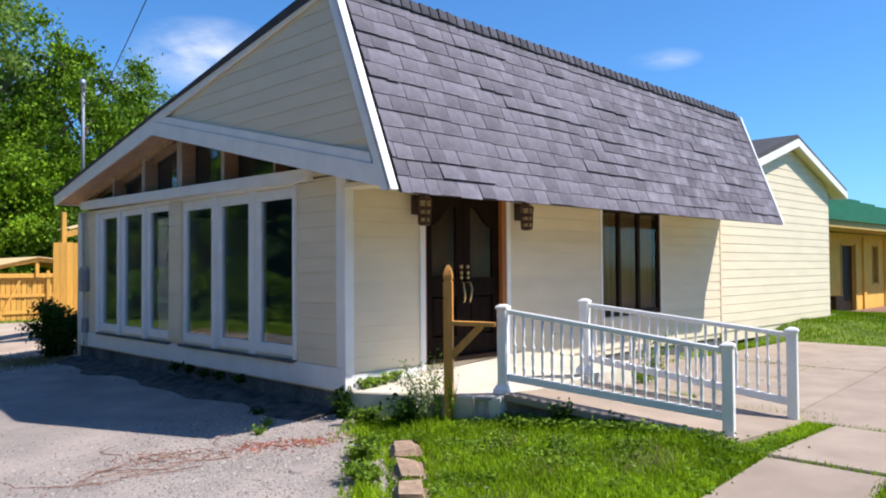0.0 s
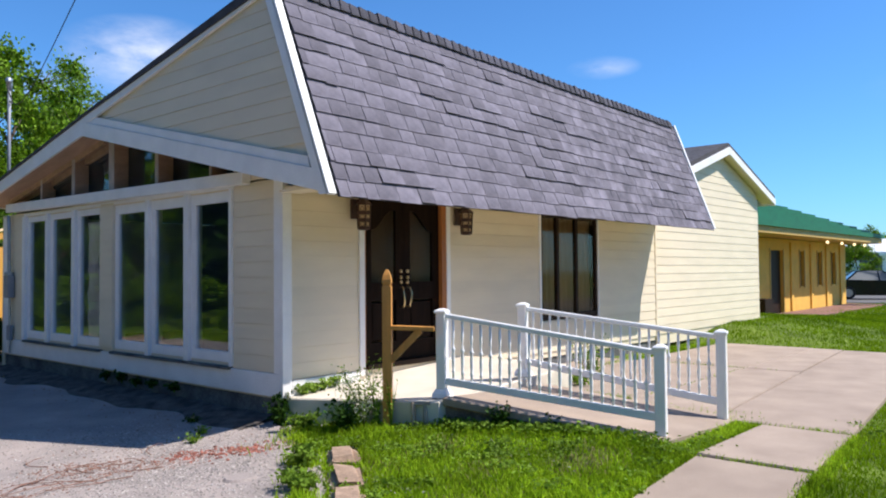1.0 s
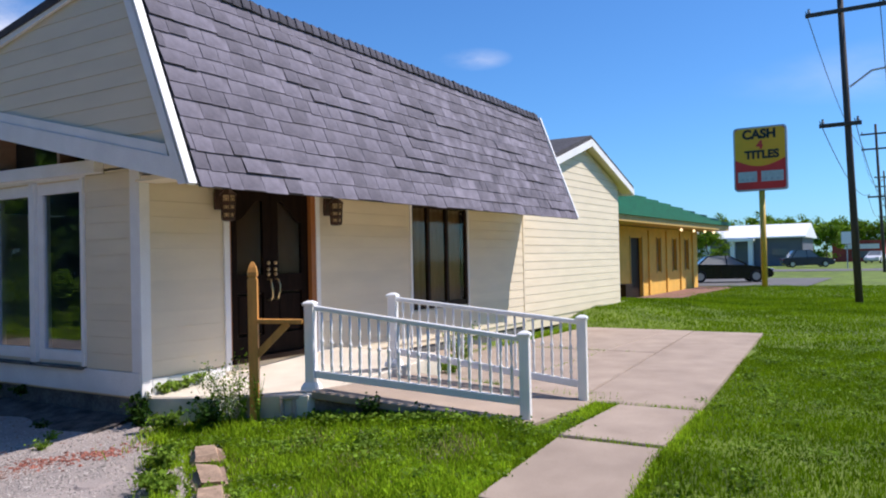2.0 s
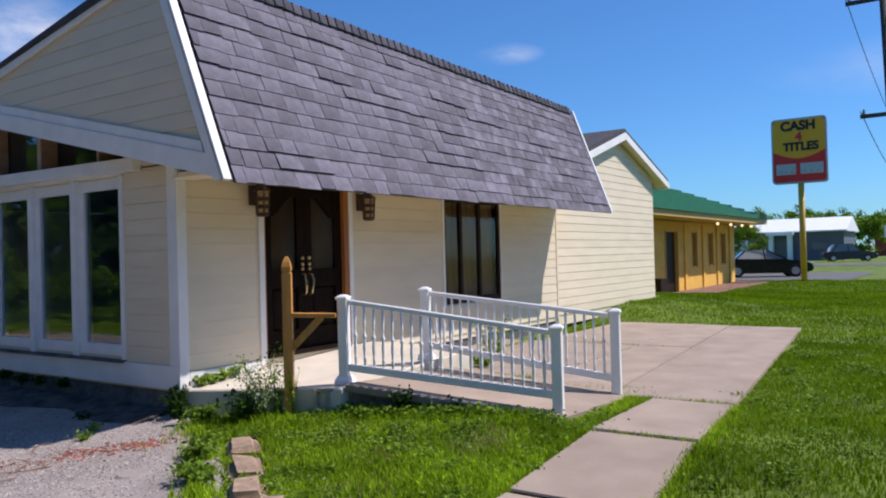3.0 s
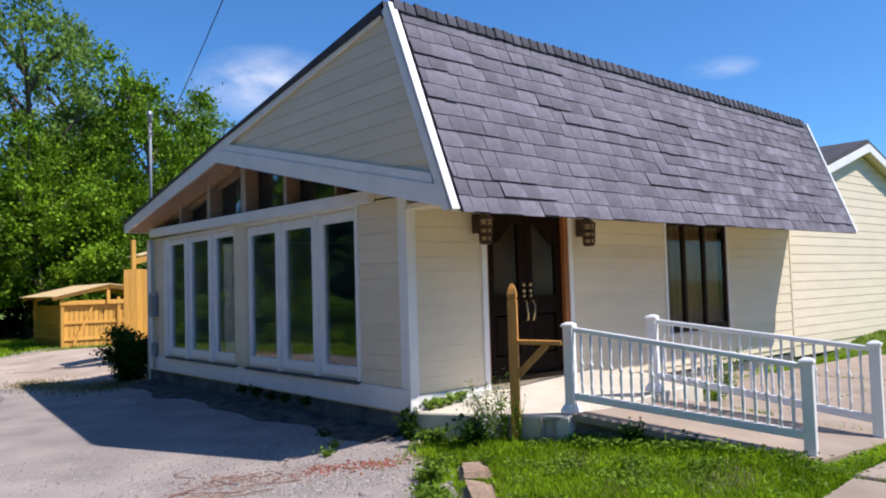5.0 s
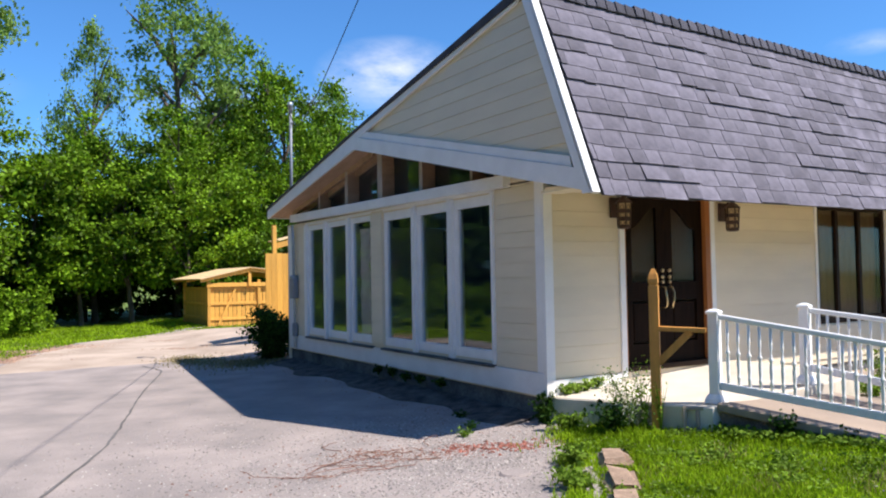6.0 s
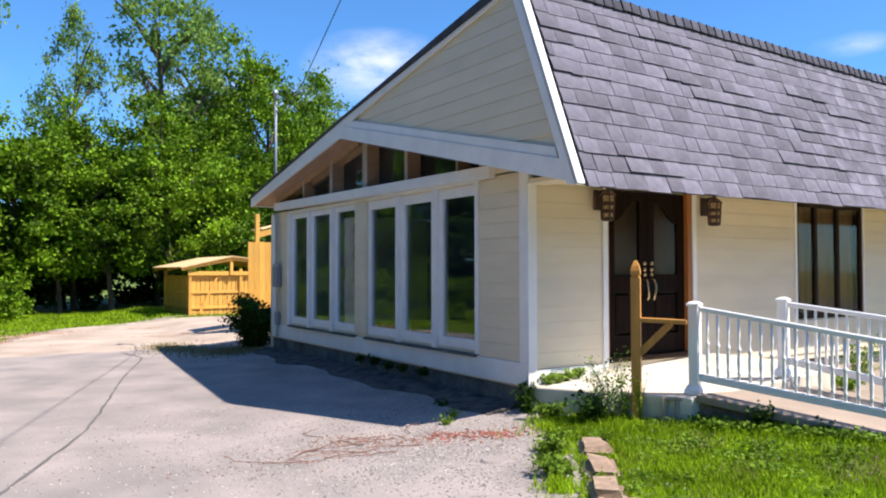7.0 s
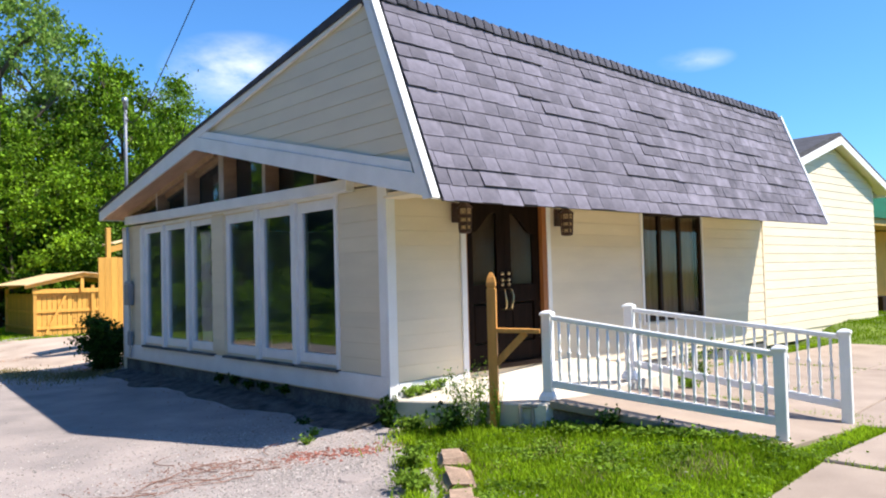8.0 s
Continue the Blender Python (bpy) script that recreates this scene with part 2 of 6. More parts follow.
M_FRONTGLASS = glass_mat("front_window_glass", (0.82, 0.79, 0.72), 0.025, 0.06)
M_HALL = mat("dim_taupe_hall_drape", (0.18, 0.15, 0.11), 0.85, 0.2, 2, 40, 0.1, stretch=(5, 5, 0.5))
M_BLIND = mat("taupe_vertical_drape", (0.36, 0.26, 0.16), 0.8, 0.15, 3, 40, 0.1, stretch=(6, 6, 0.5))
M_BLOCK = mat("weathered_edging_block", (0.34, 0.235, 0.165), 0.95, 0.28, 9, 60, 0.8, rand=0.12)
M_REDBRICK = mat("red_brick_rubble", (0.30, 0.11, 0.08), 0.95, 0.25, 12, 60, 0.4, rand=0.4, island=True)
M_PEBBLE = mat("pale_gravel_bits", (0.36, 0.325, 0.30), 0.95, 0.2, 12, 60, 0.3, rand=0.4, island=True)
M_YELLOW = mat("yellow_stucco", (0.82, 0.47, 0.085), 0.8, 0.1, 2, 50, 0.2)
M_YTRIM = mat("ochre_trim_paint", (0.56, 0.36, 0.10), 0.6, 0.1, 3, 50, 0.1)
M_GREENROOF = mat("green_metal_roof", (0.005, 0.14, 0.065), 0.62, 0.15, 2, 40, 0.05)
M_BULB = glow_mat("lit_eave_bulb", (1.0, 0.75, 0.42), 1.6)
M_SIGNYEL = mat("yellow_sign_face", (1.0, 0.43, 0.004), 0.4, 0.05, 2, 40, 0)
M_SIGNRED = mat("red_sign_face", (0.80, 0.03, 0.02), 0.4, 0.05, 2, 40, 0)
M_SIGNGREY = mat("grey_white_changeable_panel", (0.52, 0.55, 0.55), 0.5, 0.1, 8, 40, 0)
M_BLACK = mat("black_lettering", (0.012, 0.010, 0.008), 0.5, 0.1)
M_POLEYEL = mat("yellow_painted_pole", (0.66, 0.42, 0.05), 0.5, 0.12, 3, 40, 0.05)
M_POLEWOOD = mat("weathered_utility_pole", (0.065, 0.055, 0.05), 0.9, 0.25, 3, 40, 0.4, stretch=(4, 4, 0.4))
M_CARBLACK = mat("black_car_paint", (0.010, 0.010, 0.012), 0.15, 0.1, 3, 40, 0)
M_CARDARK = mat("dark_blue_car_paint", (0.018, 0.022, 0.04), 0.2, 0.1, 3, 40, 0)
M_CARGLASS = mat("tinted_car_glass", (0.16, 0.18, 0.19), 0.06, 0.05, 3, 40, 0)
M_TYRE = mat("tyre_rubber", (0.018, 0.018, 0.018), 0.85, 0.1, 9, 60, 0.1)
M_RIM = mat("alloy_rim", (0.5, 0.5, 0.52), 0.3, 0.1, 9, 60, 0, metal=0.8)
M_LAMPRED = mat("red_lamp_lens", (0.30, 0.01, 0.01), 0.2, 0.1)
M_LAMPCLEAR = mat("clear_lamp_lens", (0.55, 0.56, 0.58), 0.15, 0.1)
M_GREYWALL = mat("blue_grey_metal_wall", (0.115, 0.125, 0.155), 0.7, 0.12, 0.8, 30, 0.1)
M_WHITEROOF = mat("white_metal_roof", (0.84, 0.85, 0.86), 0.5, 0.04, 1, 30, 0.05)
M_REDBLDG = mat("faded_red_facade", (0.36, 0.06, 0.045), 0.7, 0.15, 1, 30, 0.1)


# ---- building helpers ----
def world_of(ob):
    return ob.matrix_basis if ob.parent is None else world_of(ob.parent) @ ob.matrix_parent_inverse @ ob.matrix_basis


def under(ob, parent):
    if parent is not None:
        ob.parent = parent
        ob.matrix_parent_inverse = world_of(parent).inverted()
    return ob


def mesh_of(name, bm, material, smooth=False):
    me = bpy.data.meshes.new(name)
    bmesh.ops.recalc_face_normals(bm, faces=bm.faces)
    bm.to_mesh(me)
    bm.free()
    for mt in material if isinstance(material, (list, tuple)) else (material,):
        me.materials.append(mt)
    if smooth:
        me.polygons.foreach_set("use_smooth", [True] * len(me.polygons))
    return me


def part(name, bm, material, parent, label="", smooth=False):
    ob = under(new(name, mesh_of(name, bm, material, smooth)), parent)
    return tagged(ob, label) if label else ob


def piece(name, me, m, parent):
    """A part on a shared mesh, at the world pose m."""
    ob = under(new(name, me), parent)
    ob.matrix_basis = m
    return ob


def thing(name, label, category, at=(0, 0, 0), group="", turn=0.0):
    ob = new(name)
    ob.empty_display_size = 0.1
    ob.matrix_basis = pose(*at, 0, 0, turn)
    return tagged(ob, label, category, group)


def shift(ob, dx, dy, dz=0.0):
    """Moves a finished thing with all its parts."""
    ob.matrix_basis = Matrix.Translation((dx, dy, dz)) @ ob.matrix_basis
    return ob


def solid(name, bm, material, label, category, kind="structure", smooth=False, group=""):
    return tagged(new(name, mesh_of(name, bm, material, smooth)), label, category, group, kind)


def box(x0, y0, z0, x1, y1, z1, bevel=0.0, bm=None):
    bm = bm or bmesh.new()
    m = Matrix.Translation(((x0 + x1) / 2, (y0 + y1) / 2, (z0 + z1) / 2)) @ Matrix.Diagonal((abs(x1 - x0), abs(y1 - y0), abs(z1 - z0), 1))
    got = bmesh.ops.create_cube(bm, size=1, matrix=m)
    if bevel:
        edges = list({e for v in got["verts"] for e in v.link_edges})
        bmesh.ops.bevel(bm, geom=edges, offset=bevel, segments=1, affect="EDGES")
    return bm


def bar(a, b, w, h, bevel=0.0, bm=None, up=(0, 0, 1)):
    """A straight bar from a to b, w wide and h high."""
    bm = bm or bmesh.new()
    a, b = Vector(a), Vector(b)
    d = (b - a).normalized()
    u = Vector(up)
    if abs(d.dot(u)) > 0.99:
        u = Vector((0, 1, 0))
    s = d.cross(u).normalized()
    u = s.cross(d).normalized()
    rot = Matrix((d, s, u)).transposed().to_4x4()
    m = Matrix.Translation((a + b) / 2) @ rot @ Matrix.Diagonal(((b - a).length, w, h, 1))
    got = bmesh.ops.create_cube(bm, size=1, matrix=m)
    if bevel:
        edges = list({e for v in got["verts"] for e in v.link_edges})
        bmesh.ops.bevel(bm, geom=edges, offset=bevel, segments=1, affect="EDGES")
    return bm


def prism(poly, a, b, plane="yz", bm=None):
    """A polygon in a plane, thick from a to b along the third axis."""
    bm = bm or bmesh.new()
    put = {"yz": lambda p, q, c: (c, p, q), "xz": lambda p, q, c: (p, c, q), "xy": lambda p, q, c: (p, q, c)}[plane]
    lo = [bm.verts.new(put(p, q, a)) for p, q in poly]
    hi = [bm.verts.new(put(p, q, b)) for p, q in poly]
    bm.faces.new(lo)
    bm.faces.new(hi[::-1])
    for i in range(len(poly)):
        j = (i + 1) % len(poly)
        bm.faces.new((lo[i], lo[j], hi[j], hi[i]))
    return bm


def tube(points, radii, sides=8, bm=None, caps=True):
    """A round tube along points with a radius at each."""
    bm = bm or bmesh.new()
    points = [Vector(p) for p in points]
    rings = []
    for i, p in enumerate(points):
        d = (points[min(i + 1, len(points) - 1)] - points[max(i - 1, 0)]).normalized()
        s = d.cross(Vector((0.31, 0.17, 0.93)) if abs(d.z) < 0.9 else Vector((1, 0, 0))).normalized()
        t = d.cross(s)
        r = radii[i] if isinstance(radii, (list, tuple)) else radii
        rings.append([bm.verts.new(p + r * (math.cos(k * 2 * math.pi / sides) * s + math.sin(k * 2 * math.pi / sides) * t)) for k in range(sides)])
    for a, b in zip(rings, rings[1:]):
        for k in range(sides):
            bm.faces.new((a[k], a[(k + 1) % sides], b[(k + 1) % sides], b[k]))
    if caps:
        bm.faces.new(rings[0])
        bm.faces.new(rings[-1][::-1])
    return bm


def lathe(profile, sides=10, at=(0, 0, 0), bm=None):
    """A turned shape about a vertical axis from (radius, height) pairs."""
    bm = bm or bmesh.new()
    rings = [[bm.verts.new((at[0] + r * math.cos(k * 2 * math.pi / sides), at[1] + r * math.sin(k * 2 * math.pi / sides), at[2] + z)) for k in range(sides)] for r, z in profile]
    for a, b in zip(rings, rings[1:]):
        for k in range(sides):
            bm.faces.new((a[k], a[(k + 1) % sides], b[(k + 1) % sides], b[k]))
    bm.faces.new(rings[0][::-1])
    bm.faces.new(rings[-1])
    return bm


def smooth_step(v):
    v = max(0.0, min(1.0, v))
    return v * v * (3 - 2 * v)


def ground_z(x, y):
    """The lie of the land: the drive lies lowest, the plot rises to the wing of the house."""
    z = -0.15 + 0.15 * smooth_step((x + 1.0) / 2.0)
    rise = smooth_step((x - 10.4) / 2.2) * (1 - smooth_step((x - 16) / 6)) * smooth_step((y + 3.4) / 3.0)
    bank = smooth_step((x - 0.3) / 0.6) * smooth_step((2.3 - x) / 0.5) * smooth_step((-1.35 - y) / 0.5) * smooth_step((y + 4.1) / 0.7)
    return z + 0.3 * rise + 0.075 * bank


def lap_board(lo, hi, normal, t_lo=0.019, t_hi=0.012):
    """One lap-siding board: lo and hi are the ends of its lower and upper edge on the wall."""
    n = Vector(normal)
    a, b = (Vector(p) for p in lo)
    c, d = (Vector(p) for p in hi)
    bm = bmesh.new()
    v = [bm.verts.new(p) for p in (a, b, d, c, a + n * t_lo, b + n * t_lo, d + n * t_hi, c + n * t_hi)]
    for f in ((0, 1, 2, 3), (4, 5, 6, 7), (0, 1, 5, 4), (1, 2, 6, 5), (2, 3, 7, 6), (3, 0, 4, 7)):
        bm.faces.new([v[i] for i in f])
    return bm


def lap_wall(parent, axis, c, out, spans, material, pitch=0.17):
    """Lap boards on a wall at axis = c, facing out (+1 or -1). spans: (z0, z1, function z -> (start, end))."""
    n = (out, 0, 0) if axis == "x" else (0, out, 0)
    at = (lambda s, z: (c, s, z)) if axis == "x" else (lambda s, z: (s, c, z))
    for z0, z1, ends in spans:
        count = max(1, round((z1 - z0) / pitch))
        step = (z1 - z0) / count
        for i in range(count):
            a, b = z0 + i * step, z0 + (i + 1) * step
            (s0, s1), (s2, s3) = ends(a), ends(b)
            if s1 - s0 > 0.03 and s3 - s2 > -0.01:
                s3 = max(s3, s2 + 0.004)
                part("siding_board", lap_board((at(s0, a + 0.0028), at(s1, a + 0.0028)), (at(s2, b), at(s3, b)), n), material, parent)



# ---- ground, drive, walks ----
def grid_sheet(xs, ys, z):
    bm = bmesh.new()
    v = [[bm.verts.new((x, y, z(x, y))) for x in xs] for y in ys]
    for a, b in zip(v, v[1:]):
        for i in range(len(xs) - 1):
            bm.faces.new((a[i], a[i + 1], b[i + 1], b[i]))
    return bm


near = [i * 0.5 for i in range(-24, 50)]
gx = [-1500, -600, -250, -120, -70, -45, -30, -20, -15] + near + [26, 28, 31, 35, 40, 50, 65, 90, 130, 250, 600, 1500]
gy = [-1500, -600, -250, -120, -70, -45, -30, -20, -15] + near + [26, 28, 31, 35, 40, 50, 65, 90, 130, 250, 600, 1500]
solid("ground", grid_sheet(gx, gy, lambda x, y: ground_z(x, y) - 0.03 + 0.012 * noise.noise((x * 0.7, y * 0.7, 0))), M_SOIL, "green grassy ground that runs out to the horizon", "ground", smooth=True)


def lerp_table(table, v):
    for (a, p), (b, q) in zip(table, table[1:]):
        if v <= b:
            return p + (q - p) * max(0.0, min(1.0, (v - a) / (b - a)))
    return table[-1][1]


DRIVE_R = [(-14, -9.0), (-7.5, -4.9), (-2.6, -1.62), (-1.4, -0.64), (-0.3, -0.33), (0.0, 0.05), (8.2, 0.05), (9.0, 1.0), (12, 4.5), (19.5, 4.5)]
DRIVE_L = [(-14, -11.5), (4, -7.2), (9, -6.1), (10.5, -5.5), (12.6, -4.9), (15.5, -3.7), (17.4, -2.8), (19.5, 0.2)]


def drive_sheet():
    bm = bmesh.new()
    rows = []
    for j in range(0, 168):
        y = -14 + j * 0.2
        wob = 0.14 * noise.noise((y * 1.7, 3.1, 0)) + 0.07 * noise.noise((y * 5.1, 7.7, 0))
        l, r = lerp_table(DRIVE_L, y) + 2.5 * wob, lerp_table(DRIVE_R, y) + (wob if y < -0.4 or y > 8.5 else 0)
        rows.append([bm.verts.new((l + (r - l) * i / 30, y, ground_z(l + (r - l) * i / 30, y) + 0.004 * noise.noise((l + (r - l) * i / 10, y * 2, 5)))) for i in range(31)])
    for a, b in zip(rows, rows[1:]):
        for i in range(30):
            bm.faces.new((a[i], a[i + 1], b[i + 1], b[i]))
    return bm


solid("driveway", drive_sheet(), M_DRIVE, "pale worn asphalt driveway strewn with gravel", "driveway", smooth=True)


def ribbon(points, width, lift):
    bm = bmesh.new()
    prev = None
    for i, (x, y) in enumerate(points):
        a, b = points[max(i - 1, 0)], points[min(i + 1, len(points) - 1)]
        d = Vector((b[0] - a[0], b[1] - a[1])).normalized()
        w = width * (0.6 + 0.8 * random.random()) / 2
        z = ground_z(x, y) + lift
        pair = [bm.verts.new((x - d.y * w, y + d.x * w, z)), bm.verts.new((x + d.y * w, y - d.x * w, z))]
        if prev:
            bm.faces.new((prev[0], prev[1], pair[1], pair[0]))
        prev = pair
    return bm


# thin ribbon darker than the drive, curving along it just above the surface
DRIVE_LINE = [(-2.6, -6.3), (-0.2, -5.1), (1.87, -4.31), (4.4, -3.54), (8.46, -2.44), (9.6, -2.6)]
crack = [(lerp_table(DRIVE_LINE, y) + 0.12 * math.sin(y * 0.9) * 0.4 + 0.025 * noise.noise((y * 3, 0, 2)), y) for y in [-2.6 + 12.2 * i / 70 for i in range(71)]]
solid("driveway_line", ribbon(crack, 0.026, 0.008), M_DRIVELINE, "thin dark line curving along the driveway", "crack")

def slab(poly, top, bottom, tops=None):
    """A cast slab with a softened upper edge."""
    bm = bmesh.new()
    tz = tops or (lambda x, y: top)
    cx, cy = sum(p[0] for p in poly) / len(poly), sum(p[1] for p in poly) / len(poly)
    inn = [(cx + (x - cx) * 0.988, cy + (y - cy) * 0.988) for x, y in poly]
    rings = [[bm.verts.new((x, y, bottom)) for x, y in poly], [bm.verts.new((x, y, tz(x, y) - 0.015)) for x, y in poly], [bm.verts.new((x, y, tz(x, y))) for x, y in inn]]
    for a, b in zip(rings, rings[1:]):
        for i in range(len(poly)):
            j = (i + 1) % len(poly)
            bm.faces.new((a[i], a[j], b[j], b[i]))
    bm.faces.new(rings[-1])
    bm.faces.new(rings[0][::-1])
    return bm


pavement = tagged(new("pavement"), "cracked concrete front walk of cast slabs", "walkway", kind="structure")
JOINTS = [-2.05, -0.5, 0.95, 2.52]
for i, (a, b) in enumerate(zip(JOINTS, JOINTS[1:])):
    tilt = 0.012 * ((i * 37) % 5 - 2) / 2
    part("slab", slab([(a + 0.02, -5.23 + 0.065 * a), (b - 0.02, -5.23 + 0.065 * b), (b - 0.02, -4.27), (a + 0.02, -4.26)], 0, -0.12, lambda x, y, t=tilt: ground_z(x, y) + 0.02 + t), M_CONC, pavement)
patio = tagged(new("patio"), "broad concrete pad before the house front", "patio", kind="structure")
front_y = lambda x: -5.05 + (x - 2.6) * 0.088
seam_y = lambda x: -3.66 + (x - 3.94) * 0.09
for a, b, lo, hi in [(3.15, 6.8, lambda x: -2.55, lambda x: -0.02), (6.84, 10.6, lambda x: -2.55, lambda x: -0.75), (2.62, 6.8, lambda x: seam_y(x) + 0.02, lambda x: -2.58), (6.84, 10.55, lambda x: seam_y(x) + 0.02, lambda x: -2.58), (2.62, 10.5, front_y, lambda x: seam_y(x) - 0.01)]:
    part("slab", slab([(a, lo(a)), (b, lo(b)), (b, hi(b)), (a, hi(a))], 0, -0.15, lambda x, y: 0.025 + max(0, ground_z(x, y)) * 0.55), M_CONC, patio)
porch_top = lambda x, y: 0.18 + 0.088 * min(x, 2.2)
solid("porch_slab", slab([(0.02, -0.06), (0.62, -1.72), (2.26, -1.95), (3.12, -1.7), (3.12, -0.005), (0.02, -0.005)], 0, -0.25, porch_top), M_CONCPALE, "low concrete porch slab before the front door", "porch")
ramp_z = lambda x, y: 0.275 + (y + 1.75) / 2.05 * 0.235
bm = bmesh.new()
top_r = [(0.66, -1.735), (1.22, -3.86), (2.66, -3.98), (2.26, -1.965)]
up_r, dn_r = [bm.verts.new((x, y, ramp_z(x, y))) for x, y in top_r], [bm.verts.new((x, y, ramp_z(x, y) - 0.085)) for x, y in top_r]
bm.faces.new(up_r)
bm.faces.new(dn_r[::-1])
for i in range(4):
    bm.faces.new((up_r[i], up_r[(i + 1) % 4], dn_r[(i + 1) % 4], dn_r[i]))
bmesh.ops.bevel(bm, geom=list(bm.edges), offset=0.012, segments=1, affect="EDGES")
solid("ramp_bed", slab([(0.71, -1.74), (1.27, -3.84), (2.6, -3.95), (2.22, -1.96)], 0, -0.2, lambda x, y: ramp_z(x, y) - 0.09), M_EARTH, "dark bare earth bank under the ramp slab", "earth")
solid("ramp", bm, M_CONC, "short concrete ramp sloping down from the porch", "ramp")
solid("road", grid_sheet([-400, -60, -20, 0, 20, 40, 80, 160, 500], [-15.5, -11, -7.6], lambda x, y: -0.02 if x > 0 else -0.145), M_ROAD, "grey asphalt street along the plot", "road")
solid("parking_lot", grid_sheet([33.2, 38, 45], [-2.6, 0, 12, 22], lambda x, y: 0.0), M_ROAD, "grey asphalt parking lot", "parking lot")
solid("side_street", grid_sheet([62, 70], [-7.6, 0, 20, 60], lambda x, y: 0.0), M_ROAD, "grey asphalt side street", "road")

def earth_strip():
    """A lumpy bed of dark earth and litter against the foundation, ragged at its outer edge."""
    bm = bmesh.new()
    rows = []
    for j in range(100):
        y = 0.15 + j * 0.08
        w = 0.5 + 0.3 * noise.noise((y * 0.9, 4.0, 0)) + 0.06 * noise.noise((y * 2.1, 9.0, 0))
        row = []
        for i in range(9):
            f = i / 8
            x = 0.01 - w * f
            lump = 0.035 * (1 - f) + (0.02 * noise.noise((x * 4, y * 4, 1)) + 0.012 * noise.noise((x * 9, y * 9, 2))) * (1 - f * f)
            row.append(bm.verts.new((x, y, ground_z(x, y) + 0.008 + max(lump, 0.0) - 0.012 * (i == 8))))
        rows.append(row)
    for a, b in zip(rows, rows[1:]):
        for i in range(8):
            bm.faces.new((a[i], a[i + 1], b[i + 1], b[i]))
    return bm


solid("earth_bed", earth_strip(), mat("dark_bed_earth", (0.055, 0.048, 0.045), 0.95, 0.4, 6, 50, 0.9, tint=(0.10, 0.085, 0.075)), "dark earth heaped against the foundation", "earth", smooth=True)

def dirt_apron():
    """A thin, ragged sheet of washed-out dirt over the back of the drive."""
    bm = bmesh.new()
    rows = []
    for j in range(56):
        y = 9.9 + j * 0.16
        l, r = lerp_table(DRIVE_L, y) + 0.15, min(lerp_table(DRIVE_R, y), 4.4) - 0.1
        end = max(0.0, 1 - abs(j - 27.5) / 27.5)
        row = []
        for i in range(33):
            f = i / 32
            x = l + (r - l) * f
            rag = noise.noise((x * 0.8, y * 0.8, 6)) + 0.5 * noise.noise((x * 2.3, y * 2.3, 3))
            z = 0.007 + 0.010 * min(1.0, 3 * end) + 0.012 * rag - (0.02 if i in (0, 32) else 0) - (0.02 if j in (0, 55) else 0)
            row.append(bm.verts.new((x, y, ground_z(x, y) + z)))
        rows.append(row)
    for a, b in zip(rows, rows[1:]):
        for i in range(32):
            bm.faces.new((a[i], a[i + 1], b[i + 1], b[i]))
    return bm


solid("dirt_apron", dirt_apron(), mat("pale_washed_dirt", (0.42, 0.32, 0.245), 0.95, 0.14, 0.9, 45, 0.7, tint=(0.50, 0.40, 0.32)), "pale pinkish dirt washed over the back drive", "dirt", smooth=True)

# ---- the house: shell ----
XG, EY = -0.32, -1.18
RIDGE_Y, RIDGE_Z, EAVE_Z = -0.22, 4.65, 2.325
FAR_Y, FAR_Z = -0.40, 4.39
XR = 9.2
BEND = (4.17, 3.815)
LOW = (8.42, 2.94)


def loft(poly_a, x0, poly_b, x1):
    """A solid between two outlines in planes across x."""
    bm = bmesh.new()
    lo, hi = [bm.verts.new((x0, y, z)) for y, z in poly_a], [bm.verts.new((x1, y, z)) for y, z in poly_b]
    bm.faces.new(lo)
    bm.faces.new(hi[::-1])
    for i in range(len(lo)):
        k = (i + 1) % len(lo)
        bm.faces.new((lo[i], lo[k], hi[k], hi[i]))
    return bm


def shell(boxes):
    bm = bmesh.new()
    for b in boxes:
        box(*b, bm=bm)
    return bm


foundation = solid("foundation", shell([(0.012, 0.03, -0.4, 0.3, 8.05, 0.154), (0.3, 0.03, -0.4, 9.3, 0.28, 0.155), (0.3, 7.8, -0.4, 9.3, 8.05, 0.155)]), M_CONCGREY, "rough grey concrete foundation wall, shade deepened in its colour", "foundation")
POSTS = [(0.93, 0.985), (1.88, 1.99), (2.88, 2.975), (3.92, 4.31), (5.15, 5.26), (6.15, 6.246), (7.08, 7.2)]
WZ0, WZ1 = 0.49, 2.54
wall_west = solid("wall_west", shell([(0, 0, 0.155, 0.16, 8.07, WZ0), (0, 0, WZ1, 0.16, 8.07, 2.62), (0, 0, WZ0, 0.16, 0.95, WZ1), (0, 7.14, WZ0, 0.16, 8.07, WZ1), (0.03, 3.93, WZ0, 0.16, 4.30, WZ1)]
                  + [(0.06, (a + b) / 2 - 0.045, WZ0, 0.16, (a + b) / 2 + 0.045, WZ1) for a, b in (POSTS[1], POSTS[2], POSTS[4], POSTS[5])]), M_SIDING, "cream window wall in the shade of the gable", "wall")
